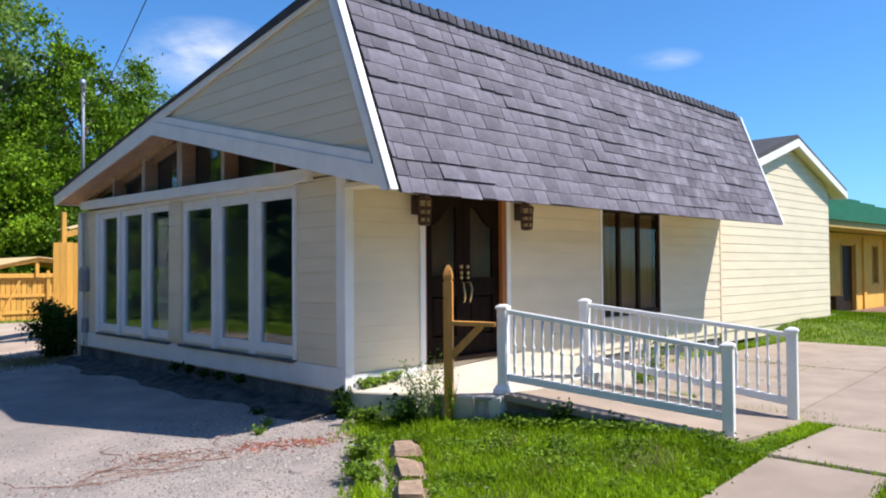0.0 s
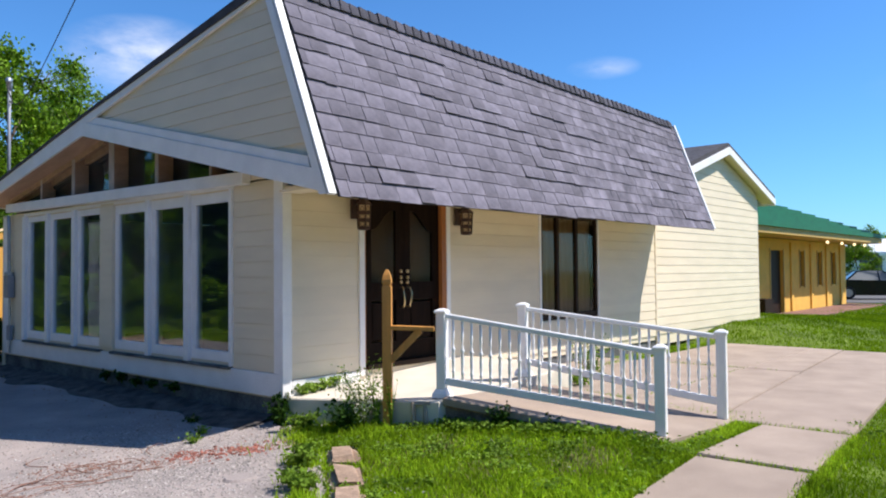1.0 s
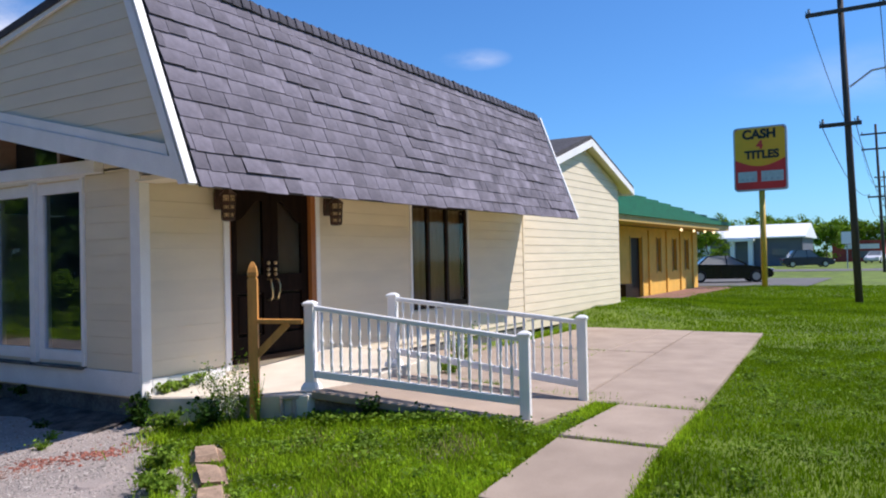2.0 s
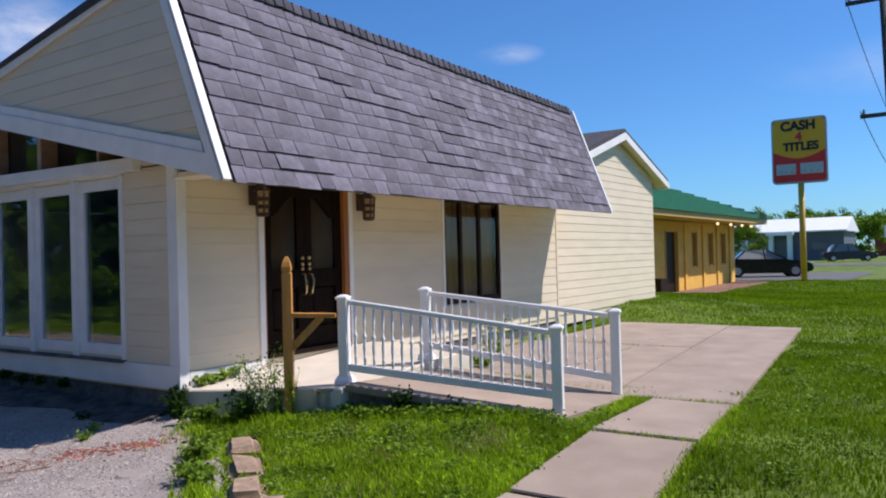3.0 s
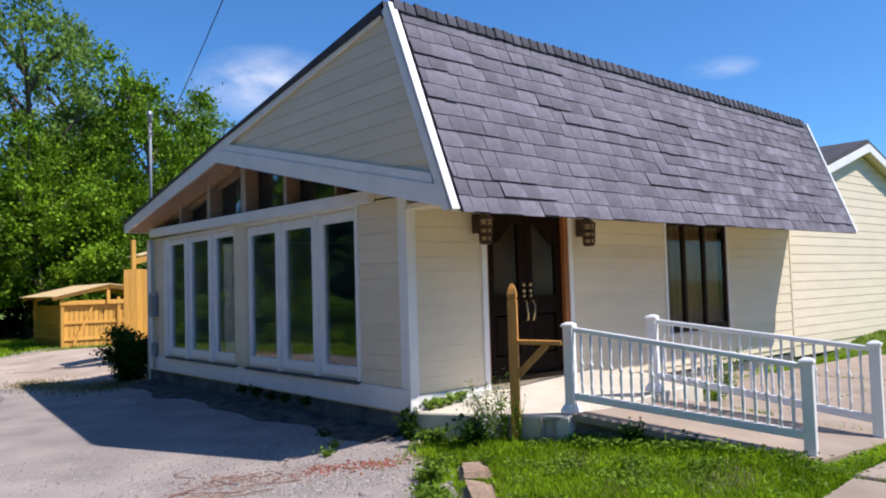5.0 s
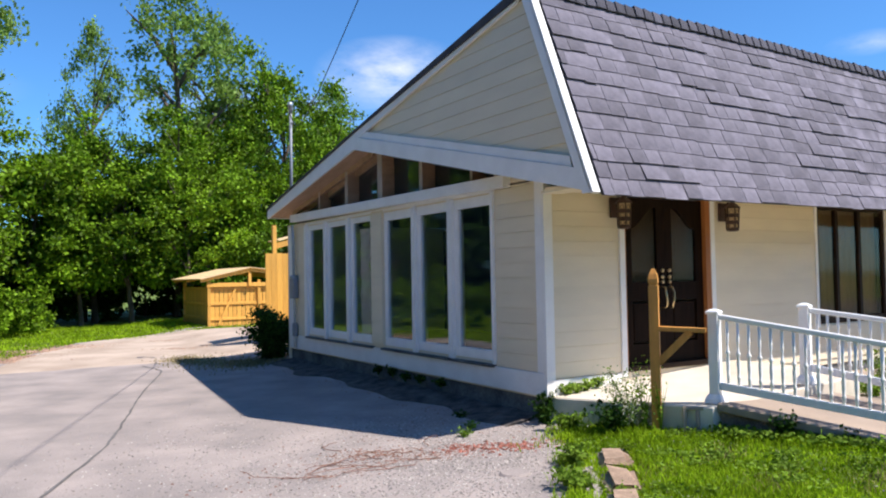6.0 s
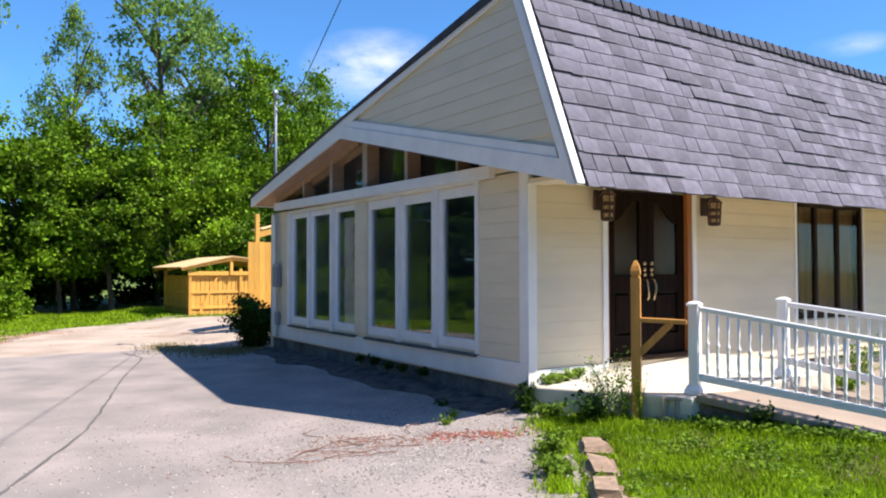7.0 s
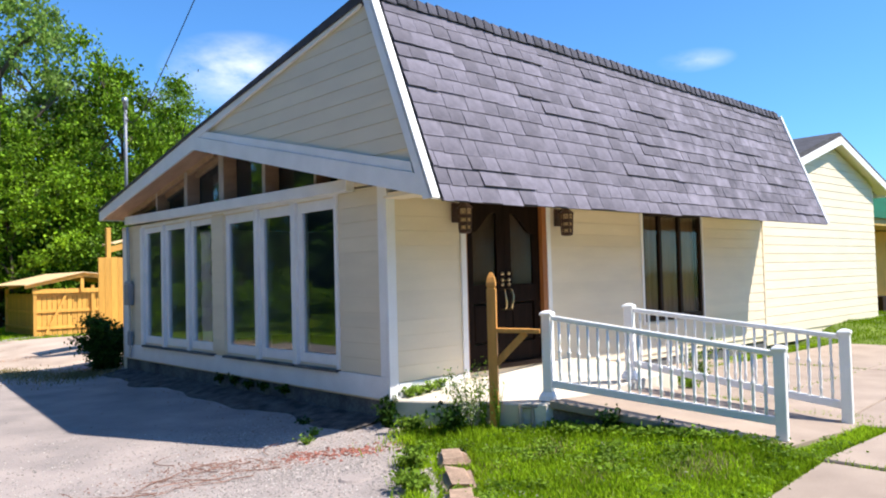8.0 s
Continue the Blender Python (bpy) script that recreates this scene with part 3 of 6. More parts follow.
wall_south = solid("wall_south", shell([(0.162, 0, 0.155, 1.20, 0.15, 2.9), (2.72, 0, 0.155, 5.04, 0.15, 2.9), (6.82, 0, 0.155, 9.09, 0.15, 2.9), (1.20, 0, 2.47, 2.72, 0.15, 2.9), (5.04, 0, 2.5, 6.82, 0.15, 2.9), (5.04, 0, 0.155, 6.82, 0.15, 0.74), (1.20, 0.0, 0.155, 2.72, 0.15, 0.41)]), M_SIDING, "cream lap-sided front wall under the deep eave", "wall")
solid("wall_north", shell([(0.0, 8.072, -0.3, 9.3, 8.2, 2.62)]), M_SIDING, "cream rear wall of the house", "wall")
solid("wall_east", prism([(0.16, 0.1), (8.07, 0.1), (8.07, 2.9), (4.12, 3.68), (-0.3, 4.28), (-0.95, 2.6), (0.16, 2.6)], 9.06, 9.18, "yz"), M_SIDING, "cream end wall of the house", "wall")
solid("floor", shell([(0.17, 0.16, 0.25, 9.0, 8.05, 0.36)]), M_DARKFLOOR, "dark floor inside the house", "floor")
solid("ceiling", prism([(0.16, 2.56), (4.3, 3.5), (8.06, 2.62), (8.06, 2.75), (4.3, 3.62), (0.16, 2.7)], 0.17, 9.0, "yz"), M_DARKROOM, "sloping ceiling inside the house, dimness in its colour", "ceiling")
solid("partition_wall", shell([(3.6, 0.16, 0.365, 3.7, 8.05, 2.55)]), M_DARKROOM, "inner partition wall, dimness in its colour", "wall")

# roof
back_slope = lambda ry, rz: [(ry + 0.04, rz - 0.03), (ry + 0.06, rz + 0.045), (BEND[0], BEND[1] + 0.035), (LOW[0], LOW[1] + 0.035), (LOW[0] - 0.02, LOW[1] - 0.005), (BEND[0], BEND[1] - 0.005), (ry + 0.1, rz - 0.08)]
roof = solid("roof", loft(back_slope(RIDGE_Y, RIDGE_Z), XG - 0.05, back_slope(FAR_Y, FAR_Z), XR), M_ROOFDARK, "dark shingled low-slope main roof", "roof")
SL = Vector((0, RIDGE_Y - EY, RIDGE_Z - EAVE_Z))
SU = SL.normalized()
SN = Vector((0, -SU.z, SU.y))
front_slope = lambda ry, rz: [(EY + 0.035, EAVE_Z), (ry + 0.035, rz - 0.01), (ry + 0.16, rz - 0.03), (EY + 0.14, EAVE_Z)]
mansard = solid("mansard_roof", loft(front_slope(RIDGE_Y, RIDGE_Z), XG + 0.02, front_slope(FAR_Y, FAR_Z), XR - 0.02), M_ROOFDARK, "steep mansard front roof covered in grey asphalt shingles", "roof")
solid("porch_soffit", shell([(0.0, EY + 0.12, 2.47, XR - 0.05, -0.005, 2.50), (XG + 0.05, EY + 0.12, 2.40, -0.002, -0.3, 2.42)]), M_SIDING, "cream boarded soffit under the deep front eave", "soffit")
# gable end: the band boards rise from the eave to the bend of the roof
band_top = lambda y: 3.79 + (y - 3.95) * 0.2235
band_low = lambda y: 3.55 + (y - 4.24) * 0.2265
gable = solid("gable_wall", prism([(RIDGE_Y + 0.06, RIDGE_Z - 0.08), (BEND[0], BEND[1] - 0.06), (-0.95, 2.62)], XG + 0.03, XG + 0.13, "yz"), M_SIDING, "cream lap-sided triangular gable panel", "wall")
fascia = tagged(new("fascia"), "white painted gable fascia boards", "fascia", kind="structure")
part("rake_board", prism([(LOW[0], LOW[1] - 0.01), (BEND[0], BEND[1] - 0.01), (RIDGE_Y + 0.06, RIDGE_Z - 0.005), (RIDGE_Y + 0.2, RIDGE_Z - 0.13), (BEND[0] - 0.2, BEND[1] - 0.085), (4.19, 3.70), (4.24, 3.55), (LOW[0], 2.765)], XG - 0.03, XG + 0.005, "yz"), M_WHITE, fascia)
part("band_board", prism([(3.96, band_top(3.96)), (4.185, 3.74), (-0.88, band_top(-0.88) - 0.105), (-0.85, band_top(-0.85))], XG - 0.02, XG + 0.028, "yz"), M_WHITE, fascia)
part("band_board", prism([(4.18, 3.736), (4.238, 3.55), (-1.10, band_low(-1.10)), (-0.93, band_top(-0.93) - 0.108)], XG - 0.035, XG + 0.028, "yz"), M_WHITE, fascia)
part("mansard_edge_board", prism([(EY - 0.01, EAVE_Z - 0.01), (RIDGE_Y - 0.01, RIDGE_Z), (RIDGE_Y + 0.11, RIDGE_Z), (EY + 0.12, EAVE_Z - 0.01)], XG - 0.05, XG - 0.036, "yz"), M_WHITE, fascia)
part("mansard_edge_trim", bar(Vector((XG + 0.0, EY, EAVE_Z - 0.02)) + SN * 0.016, Vector((XG + 0.0, RIDGE_Y, RIDGE_Z)) + SN * 0.016, 0.10, 0.04, 0.004, up=SN), M_WHITE, fascia)
part("mansard_edge_trim", bar(Vector((XR - 0.02, EY, EAVE_Z - 0.02)) + SN * 0.016, Vector((XR - 0.02, FAR_Y, FAR_Z)) + SN * 0.016, 0.06, 0.05, 0.004, up=SN), M_WHITE, fascia)
part("eave_drip_edge", box(XG + 0.1, EY - 0.012, EAVE_Z - 0.03, XR - 0.06, EY + 0.012, EAVE_Z + 0.0), M_ROOFDARK, fascia)
part("gutter_board", box(XG, LOW[0] - 0.03, LOW[1] - 0.17, 9.1, LOW[0] - 0.001, LOW[1] - 0.03), M_WHITE, fascia)
soffit = tagged(new("gable_soffit"), "bare plywood soffit under the gable overhang", "soffit", kind="structure")
part("soffit_sheet", prism([(LOW[0] - 0.04, 2.79), (4.24, 3.57), (4.24, 3.60), (LOW[0] - 0.04, 2.82)], XG + 0.008, 0.24, "yz"), M_SOFFIT, soffit)
part("soffit_sheet", prism([(4.24, 3.57), (0.66, 2.76), (0.66, 2.79), (4.24, 3.60)], XG + 0.03, 0.24, "yz"), M_SOFFIT, soffit)
part("soffit_sheet", prism([(0.655, 2.735), (-1.02, 2.35), (-1.02, 2.38), (0.655, 2.765)], XG + 0.03, -0.002, "yz"), M_SIDING, soffit, "cream painted soffit sheet")
part("corner_infill", prism([(-0.001, 2.60), (0.95, 2.60), (0.95, 2.80), (0.0, 2.62)], 0.0, 0.15, "yz"), M_SIDING, soffit, "cream painted infill over the corner")
part("rafter", bar((0.02, 7.9, 2.84), (0.02, 4.28, 3.52), 0.05, 0.09), M_RAWWOOD, soffit)
part("rafter", bar((0.17, 7.9, 2.83), (0.17, 4.28, 3.51), 0.06, 0.12), M_RAWWOOD, soffit)
beam = solid("header_beam", bar((-0.06, 0.6, 2.645), (-0.06, 7.75, 2.725), 0.12, 0.145, 0.006), M_WHITE, "white painted header beam over the windows", "beam")
# clerestory over the beam
roof_under = lambda y: 3.565 - (y - 4.24) * 0.188 if y > 4.24 else 3.565 - (4.24 - y) * 0.2265
clerestory = tagged(new("window_7"), "triangular clerestory glazing with bare wood mullions", "window", kind="structure")
pane7 = part("pane", prism([(0.75, 2.64), (7.9, 2.64), (7.9, roof_under(7.9) + 0.02), (4.24, 3.575), (0.75, roof_under(0.75) + 0.02)], 0.22, 0.226, "yz"), M_GLASS, clerestory)
pane7.visible_shadow = False
for y, w in [(6.5, 0.06), (5.29, 0.10), (4.02, 0.15), (2.73, 0.08), (1.43, 0.045)]:
    top = roof_under(y) + 0.012
    part("mullion", box(0.0, y - w / 2, 2.62, 0.21, y + w / 2, top - 0.02), M_RAWWOOD, clerestory)
    part("mullion_edge", box(-0.012, y - w / 2, 2.72, -0.001, y + w / 2, top - 0.03), M_GREYWOOD, clerestory)

# trim on the west wall
trim = tagged(new("trim"), "white corner boards, skirt board and window posts", "trim", kind="structure")
part("skirt_board", box(-0.035, 0.0, 0.18, -0.001, 8.05, 0.435, 0.004), M_WHITE, trim)
part("corner_board", box(-0.03, -0.03, 0.17, 0.10, -0.001, 2.6, 0.004), M_WHITE, trim)
part("corner_board", box(-0.03, 0.0, 0.436, -0.001, 0.13, 2.6, 0.003), M_WHITE, trim)
part("corner_board", box(-0.028, 7.85, 0.436, -0.001, 8.09, 2.57, 0.004), M_WHITE, trim)
for i, (a, b) in enumerate(POSTS):
    if i == 3:
        part("post_panel", box(-0.028, a, WZ0 - 0.03, 0.029, b, WZ1 + 0.04, 0.003), M_SIDING, trim)
    else:
        part("window_post", box(-0.05, a, WZ0 - 0.035, 0.059, b, WZ1 + 0.012, 0.005), M_WHITE, trim)
part("head_board", box(-0.022, 0.93, WZ1 + 0.014, -0.001, 7.2, 2.6, 0.003), M_WHITE, trim)
# white instead of cream: the sunlit strip at the wall's foot put into colour
part("skirt_board", box(0.105, -0.028, 0.16, 1.11, -0.001, 0.36, 0.004), M_WHITE, trim)
part("door_casing", box(1.112, -0.04, 0.30, 1.197, -0.001, 2.55, 0.004), M_WHITE, trim)
part("door_casing", box(2.722, -0.04, 0.34, 2.80, -0.001, 2.55, 0.004), M_WHITE, trim)
part("window_casing", box(4.985, -0.035, 0.70, 5.04, -0.001, 2.55, 0.004), M_WHITE, trim)
part("window_casing", box(6.82, -0.035, 0.70, 6.855, -0.001, 2.55, 0.004), M_WHITE, trim)
part("wing_corner_board", box(9.09, -0.03, 0.2, 9.15, -0.001, 2.95, 0.004), M_SIDING, trim)


def west_window(i, y0, y1):
    """A sash between two posts: deep rails, a stile at each side, one pane, a grey sill below."""
    w = tagged(new("window_%d" % i), "tall fixed window in a white painted frame", "window", "windows of the west wall", "structure")
    w.matrix_basis = pose(0, (y0 + y1) / 2, WZ0)
    y0, y1 = y0 + 0.001, y1 - 0.001
    head = 0.13 if i < 4 else 0.09
    part("top_rail", box(0.0, y0, WZ1 - head, 0.06, y1, WZ1 - 0.001, 0.005), M_SASH, w)
    part("bottom_rail", box(0.0, y0, WZ0 + 0.001, 0.06, y1, WZ0 + 0.125, 0.005), M_SASH, w)
    part("stile", box(0.0, y0, WZ0 + 0.126, 0.06, y0 + 0.055, WZ1 - head - 0.001, 0.004), M_SASH, w)
    part("stile", box(0.0, y1 - 0.10, WZ0 + 0.126, 0.06, y1, WZ1 - head - 0.001, 0.004), M_SASH, w)
    p = part("pane", box(0.026, y0 + 0.04, WZ0 + 0.11, 0.032, y1 - 0.085, WZ1 - head + 0.02), M_GLASS, w)
    p.visible_shadow = False
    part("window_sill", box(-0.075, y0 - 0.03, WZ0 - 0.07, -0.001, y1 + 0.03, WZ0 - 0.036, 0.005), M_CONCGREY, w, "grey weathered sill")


for i, ((_, a), (b, _)) in enumerate(zip(POSTS, POSTS[1:])):
    west_window(i + 1, a, b)

# interior seen through the panes
sheet = thing("hanging_paper", "crumpled pinkish kraft paper hung behind a window", "paper", (0.25, 4.45, 0.5))
bm = bmesh.new()
rows = [[bm.verts.new((0.060 + 0.012 * math.sin(i * 2.1 + j), 4.53 + 0.12 * j + 0.05 * noise.noise((i * 0.5, j, 1)), 0.42 + i * 0.12)) for j in range(4)] for i in range(17)]
for a, b in zip(rows, rows[1:]):
    for j in range(3):
        bm.faces.new((a[j], a[j + 1], b[j + 1], b[j]))
paper = part("sheet", bm, M_PAPER, sheet)
mod = paper.modifiers.new("thick", "SOLIDIFY")
mod.thickness = 0.004

# ---- front door ----
door = tagged(new("door_1"), "closed dark-stained double door with arched glass", "door", kind="structure")
door.matrix_basis = pose(1.95, 0.06, 0.42)
part("jamb", box(1.20, -0.012, 0.412, 1.234, 0.14, 2.469), M_JAMB, door, "orange-stained wooden jamb")
part("jamb", box(2.63, -0.03, 0.412, 2.719, 0.14, 2.469), M_JAMB, door, "orange-stained wooden jamb")
part("threshold", box(1.236, -0.05, 0.36, 2.629, 0.12, 0.425, 0.005), M_BRONZE, door, "dark metal threshold")


def door_leaf(x0, x1, hinge):
    """One leaf with an arched light above and a raised panel below."""
    z0, z1 = 0.43, 2.45
    leaf = part("door_leaf", box(x0, 0.03, z0, x0 + 0.13, 0.075, z1), M_DOOR, door)
    for b in [(x1 - 0.13, 0.03, z0, x1, 0.075, z1), (x0 + 0.13, 0.03, z0, x1 - 0.13, 0.075, z0 + 0.24), (x0 + 0.13, 0.03, 1.19, x1 - 0.13, 0.075, 1.42)]:
        part("rail", box(*b), M_DOOR, leaf)
    a, b, n = x0 + 0.13, x1 - 0.13, 14
    # the arch rises towards the meeting stile
    curve = []
    for k in range(n + 1):
        s = k / n
        up = s if hinge < 0 else 1 - s
        curve.append((a + (b - a) * s, 2.08 + 0.26 * math.sin(up * math.pi * 0.55) ** 2))
    part("arched_rail", prism(curve + [(b, z1), (a, z1)], 0.03, 0.075, "xz"), M_DOOR, leaf)
    g = part("pane", box(a + 0.001, 0.05, 1.42, b - 0.001, 0.056, 2.38), M_DOORGLASS, leaf, "smoky bevelled glass")
    g.visible_shadow = False
    part("panel", box(a + 0.02, 0.04, z0 + 0.26, b - 0.02, 0.066, 1.17, 0.014), M_DOOR, leaf)
    hx = x1 - 0.06 if hinge < 0 else x0 + 0.06
    pull = tube([(hx, 0.03, 1.36), (hx, -0.03, 1.35), (hx + 0.012 * hinge, -0.05, 1.28), (hx, -0.055, 1.2), (hx - 0.012 * hinge, -0.045, 1.13), (hx, -0.025, 1.1), (hx, 0.03, 1.1)], [0.011, 0.012, 0.013, 0.014, 0.013, 0.012, 0.012], 8)
    part("handle", pull, M_BRASS, leaf, "curved antique brass pull", True)
    for z in (1.48, 1.56, 1.42):
        b2 = bmesh.new()
        bmesh.ops.create_uvsphere(b2, u_segments=10, v_segments=7, radius=0.024, matrix=Matrix.Translation((hx, 0.012, z)))
        part("lock_rose", b2, M_BRASS, leaf, "round brass lock rose", True)


door_leaf(1.236, 1.93, -1)
door_leaf(1.933, 2.628, 1)
solid("hall_drape", shell([(1.25, 0.152, 0.43, 2.62, 0.165, 2.45)]), M_HALL, "dim taupe drape hung behind the door", "curtain", kind="")

# ---- front window ----
win8 = tagged(new("window_8"), "dark bronze three-light front window", "window", kind="structure")
win8.matrix_basis = pose(5.93, 0, 0.75)
for b in [(5.045, -0.015, 0.75, 5.10, 0.11, 2.495), (6.755, -0.015, 0.75, 6.815, 0.11, 2.495), (5.10, -0.015, 2.42, 6.755, 0.11, 2.495), (5.10, -0.015, 0.75, 6.755, 0.11, 0.84), (5.515, -0.016, 0.84, 5.585, 0.05, 2.42), (6.105, -0.016, 0.84, 6.175, 0.05, 2.42)]:
    part("window_frame", box(*b, 0.004), M_BRONZE, win8)
for a, b in [(5.10, 5.515), (5.585, 6.105), (6.175, 6.755)]:
    p = part("pane", box(a - 0.005, 0.012, 0.835, b + 0.005, 0.018, 2.425), M_FRONTGLASS, win8)
    p.visible_shadow = False
drape = thing("window_drape", "taupe vertical drape behind the front window", "curtain", (5.93, 0.3, 0.7))
bm = bmesh.new()
prev = None
for i in range(73):
    x, y = 5.0 + i * 0.025, 0.13 + 0.015 * math.sin(i * 1.1)
    pair = [bm.verts.new((x, y, 0.72)), bm.verts.new((x, y, 2.55))]
    if prev:
        bm.faces.new((prev[0], pair[0], pair[1], prev[1]))
    prev = pair
dr = part("cloth", bm, M_BLIND, drape)
mod = dr.modifiers.new("thick", "SOLIDIFY")
mod.thickness = 0.006

# ---- the wing ----
WY = -0.25
WL, WR, WX = 9.16, 15.05, 12.6
wing = solid("wing_wall", prism([(WL, 0.05), (WR, 0.05), (WR, 3.45), (WX, 4.22), (WL, 3.2)], 0.0, 0.15, "xz"), M_SIDING, "sunlit cream gable wall of the wing", "wall")
solid("wing_side_wall", shell([(WR - 0.15, 0.152, 0.0, WR, 8.0, 3.4), (WL, 0.152, 0.0, WL + 0.13, 8.0, 3.15), (WL + 0.14, 7.8, 0, WR - 0.16, 8.0, 3.15)]), M_SIDING, "cream side walls of the wing", "wall")
solid("wing_roof", prism([(8.9, 3.22), (WX, 4.36), (15.78, 3.34), (15.78, 3.47), (WX, 4.50), (8.9, 3.36)], WY + 0.03, 8.2, "xz"), M_ROOFDARK, "dark shingled gable roof of the wing", "roof")
wf = tagged(new("wing_fascia"), "white gable fascia of the wing", "fascia", kind="structure")
part("rake_board", prism([(WX, 4.40), (15.75, 3.38), (15.75, 3.22), (WX, 4.23)], WY, WY + 0.029, "xz"), M_WHITE, wf)
part("rake_board", prism([(WX, 4.40), (8.9, 3.25), (8.9, 3.10), (WX, 4.23)], WY, WY + 0.029, "xz"), M_WHITE, wf)
part("soffit_sheet", prism([(WX, 4.28), (15.72, 3.27), (15.72, 3.30), (WX, 4.31)], WY + 0.03, 0.1, "xz"), M_SIDING, wf)
part("soffit_sheet", prism([(WX, 4.28), (8.95, 3.17), (8.95, 3.20), (WX, 4.31)], WY + 0.03, 0.1, "xz"), M_WHITE, wf)
part("eave_board", box(15.72, WY + 0.03, 3.22, 15.75, 8.1, 3.36), M_WHITE, wf)


# ---- ramp railings ----
def railing(a, b, tops, label):
    """A white vinyl railing panel between two posts: a and b are the post feet, tops the post tops."""
    r = thing("ramp_railing", label, "railing", a, "railings of the ramp")
    a, b = Vector(a), Vector(b)
    d = b - a
    yaw = math.degrees(math.atan2(d.y, d.x))
    flat = Vector((d.x, d.y, 0)).normalized()
    for p, top in ((a, tops[0]), (b, tops[1])):
        h = top - p.z
        m = Matrix.Translation(p) @ pose(0, 0, 0, 0, 0, yaw)
        bm = box(-0.05, -0.05, -0.06, 0.05, 0.05, h - 0.045, 0.006)
        bmesh.ops.transform(bm, matrix=m, verts=bm.verts)
        post = part("post", bm, M_VINYL, r)
        bm = bmesh.new()
        for w, z in ((0.060, h - 0.05), (0.063, h - 0.03), (0.055, h - 0.018), (0.022, h), (0.0, h + 0.002)):
            ring = [bm.verts.new((sx * max(w, 0.001), sy * max(w, 0.001), z)) for sx, sy in ((-1, -1), (1, -1), (1, 1), (-1, 1))]
            if w != 0.060:
                for k in range(4):
                    bm.faces.new((last[k], last[(k + 1) % 4], ring[(k + 1) % 4], ring[k]))
            else:
                bm.faces.new(ring)
            last = ring
        bm.faces.new(last)
        bmesh.ops.transform(bm, matrix=m, verts=bm.verts)
        part("post_cap", bm, M_VINYL, post)
        bm = bmesh.new()
        rings = []
        for w, z in ((0.085, -0.01), (0.08, 0.03), (0.056, 0.075)):
            rings.append([bm.verts.new((sx * w, sy * w, z)) for sx, sy in ((-1, -1), (1, -1), (1, 1), (-1, 1))])
        for lo, hi in zip(rings, rings[1:]):
            for k in range(4):
                bm.faces.new((lo[k], lo[(k + 1) % 4], hi[(k + 1) % 4], hi[k]))
        bmesh.ops.transform(bm, matrix=m, verts=bm.verts)
        if p is a:
            part("post_skirt", bm, M_VINYL, post)
        else:
            bm.free()
    a0, b0 = a + flat * 0.05, b - flat * 0.05
    t0, t1 = tops[0] - 0.075, tops[1] - 0.075
    l0, l1 = a.z + 0.155, b.z + 0.165
    part("top_rail", bar((a0.x, a0.y, t0), (b0.x, b0.y, t1), 0.055, 0.05, 0.008), M_VINYL, r)
    part("bottom_rail", bar((a0.x, a0.y, l0), (b0.x, b0.y, l1), 0.05, 0.075, 0.006), M_VINYL, r)
    n = 20
    prof = [(0.014, 0.0), (0.014, 0.10), (0.021, 0.12), (0.013, 0.15), (0.017, 0.24), (0.019, 0.34), (0.013, 0.44), (0.022, 0.47), (0.022, 0.49), (0.012, 0.52), (0.009, 0.60), (0.014, 0.66), (0.014, 1.0)]
    h = t0 - 0.025 - l0 - 0.03
    me = mesh_of("baluster", lathe([(rr, z * (h if z in (0.0, 1.0) else 0.64)) for rr, z in prof], 8), M_VINYL, True)
    for i in range(n):
        s = (i + 0.75) / (n + 0.5)
        p = a0.lerp(b0, s)
        lo, hi = l0 + (l1 - l0) * s + 0.03, t0 + (t1 - t0) * s - 0.02
        piece("baluster", me, Matrix.Translation((p.x, p.y, lo)) @ Matrix.Diagonal((1, 1, (hi - lo) / h, 1)), r)


railing((0.79, -1.63, 0.262), (1.385, -3.755, 0.04), (1.166, 0.868), "white vinyl ramp railing with turned balusters beside the lawn")
railing((2.055, -1.76, 0.355), (2.568, -3.86, 0.035), (1.186, 0.935), "white vinyl ramp railing with turned balusters beside the patio")


# ---- wooden bracket post ----
def bracket_post():
    p = thing("wooden_post", "new yellow lumber post with a bracket arm, set in the lawn", "post", (0.40, -1.22, -0.04))
    x, y = 0.40, -1.22
    m = Matrix.Translation((x, y, 0)) @ pose(0, 0, 0, 0, 0, -54)
    bm = bmesh.new()
    rings = []
    for w, z in ((0.046, -0.2), (0.046, 1.40), (0.038, 1.405), (0.038, 1.425), (0.046, 1.43), (0.046, 1.47), (0.036, 1.52), (0.012, 1.575)):
        rings.append([bm.verts.new((sx * w, sy * w, z)) for sx, sy in ((-1, -1), (1, -1), (1, 1), (-1, 1))])
    for lo, hi in zip(rings, rings[1:]):
        for k in range(4):
            bm.faces.new((lo[k], lo[(k + 1) % 4], hi[(k + 1) % 4], hi[k]))
    bm.faces.new(rings[-1])
    bmesh.ops.transform(bm, matrix=m, verts=bm.verts)
    part("upright", bm, M_POST, p)
    for name, bm in (("arm", bar((0.04, 0, 0.975), (0.49, 0, 0.96), 0.09, 0.045, 0.004)), ("brace", bar((0.03, 0, 0.63), (0.34, 0, 0.945), 0.05, 0.07, 0.004))):
        bmesh.ops.transform(bm, matrix=m, verts=bm.verts)
        part(name, bm, M_POST, p)


bracket_post()


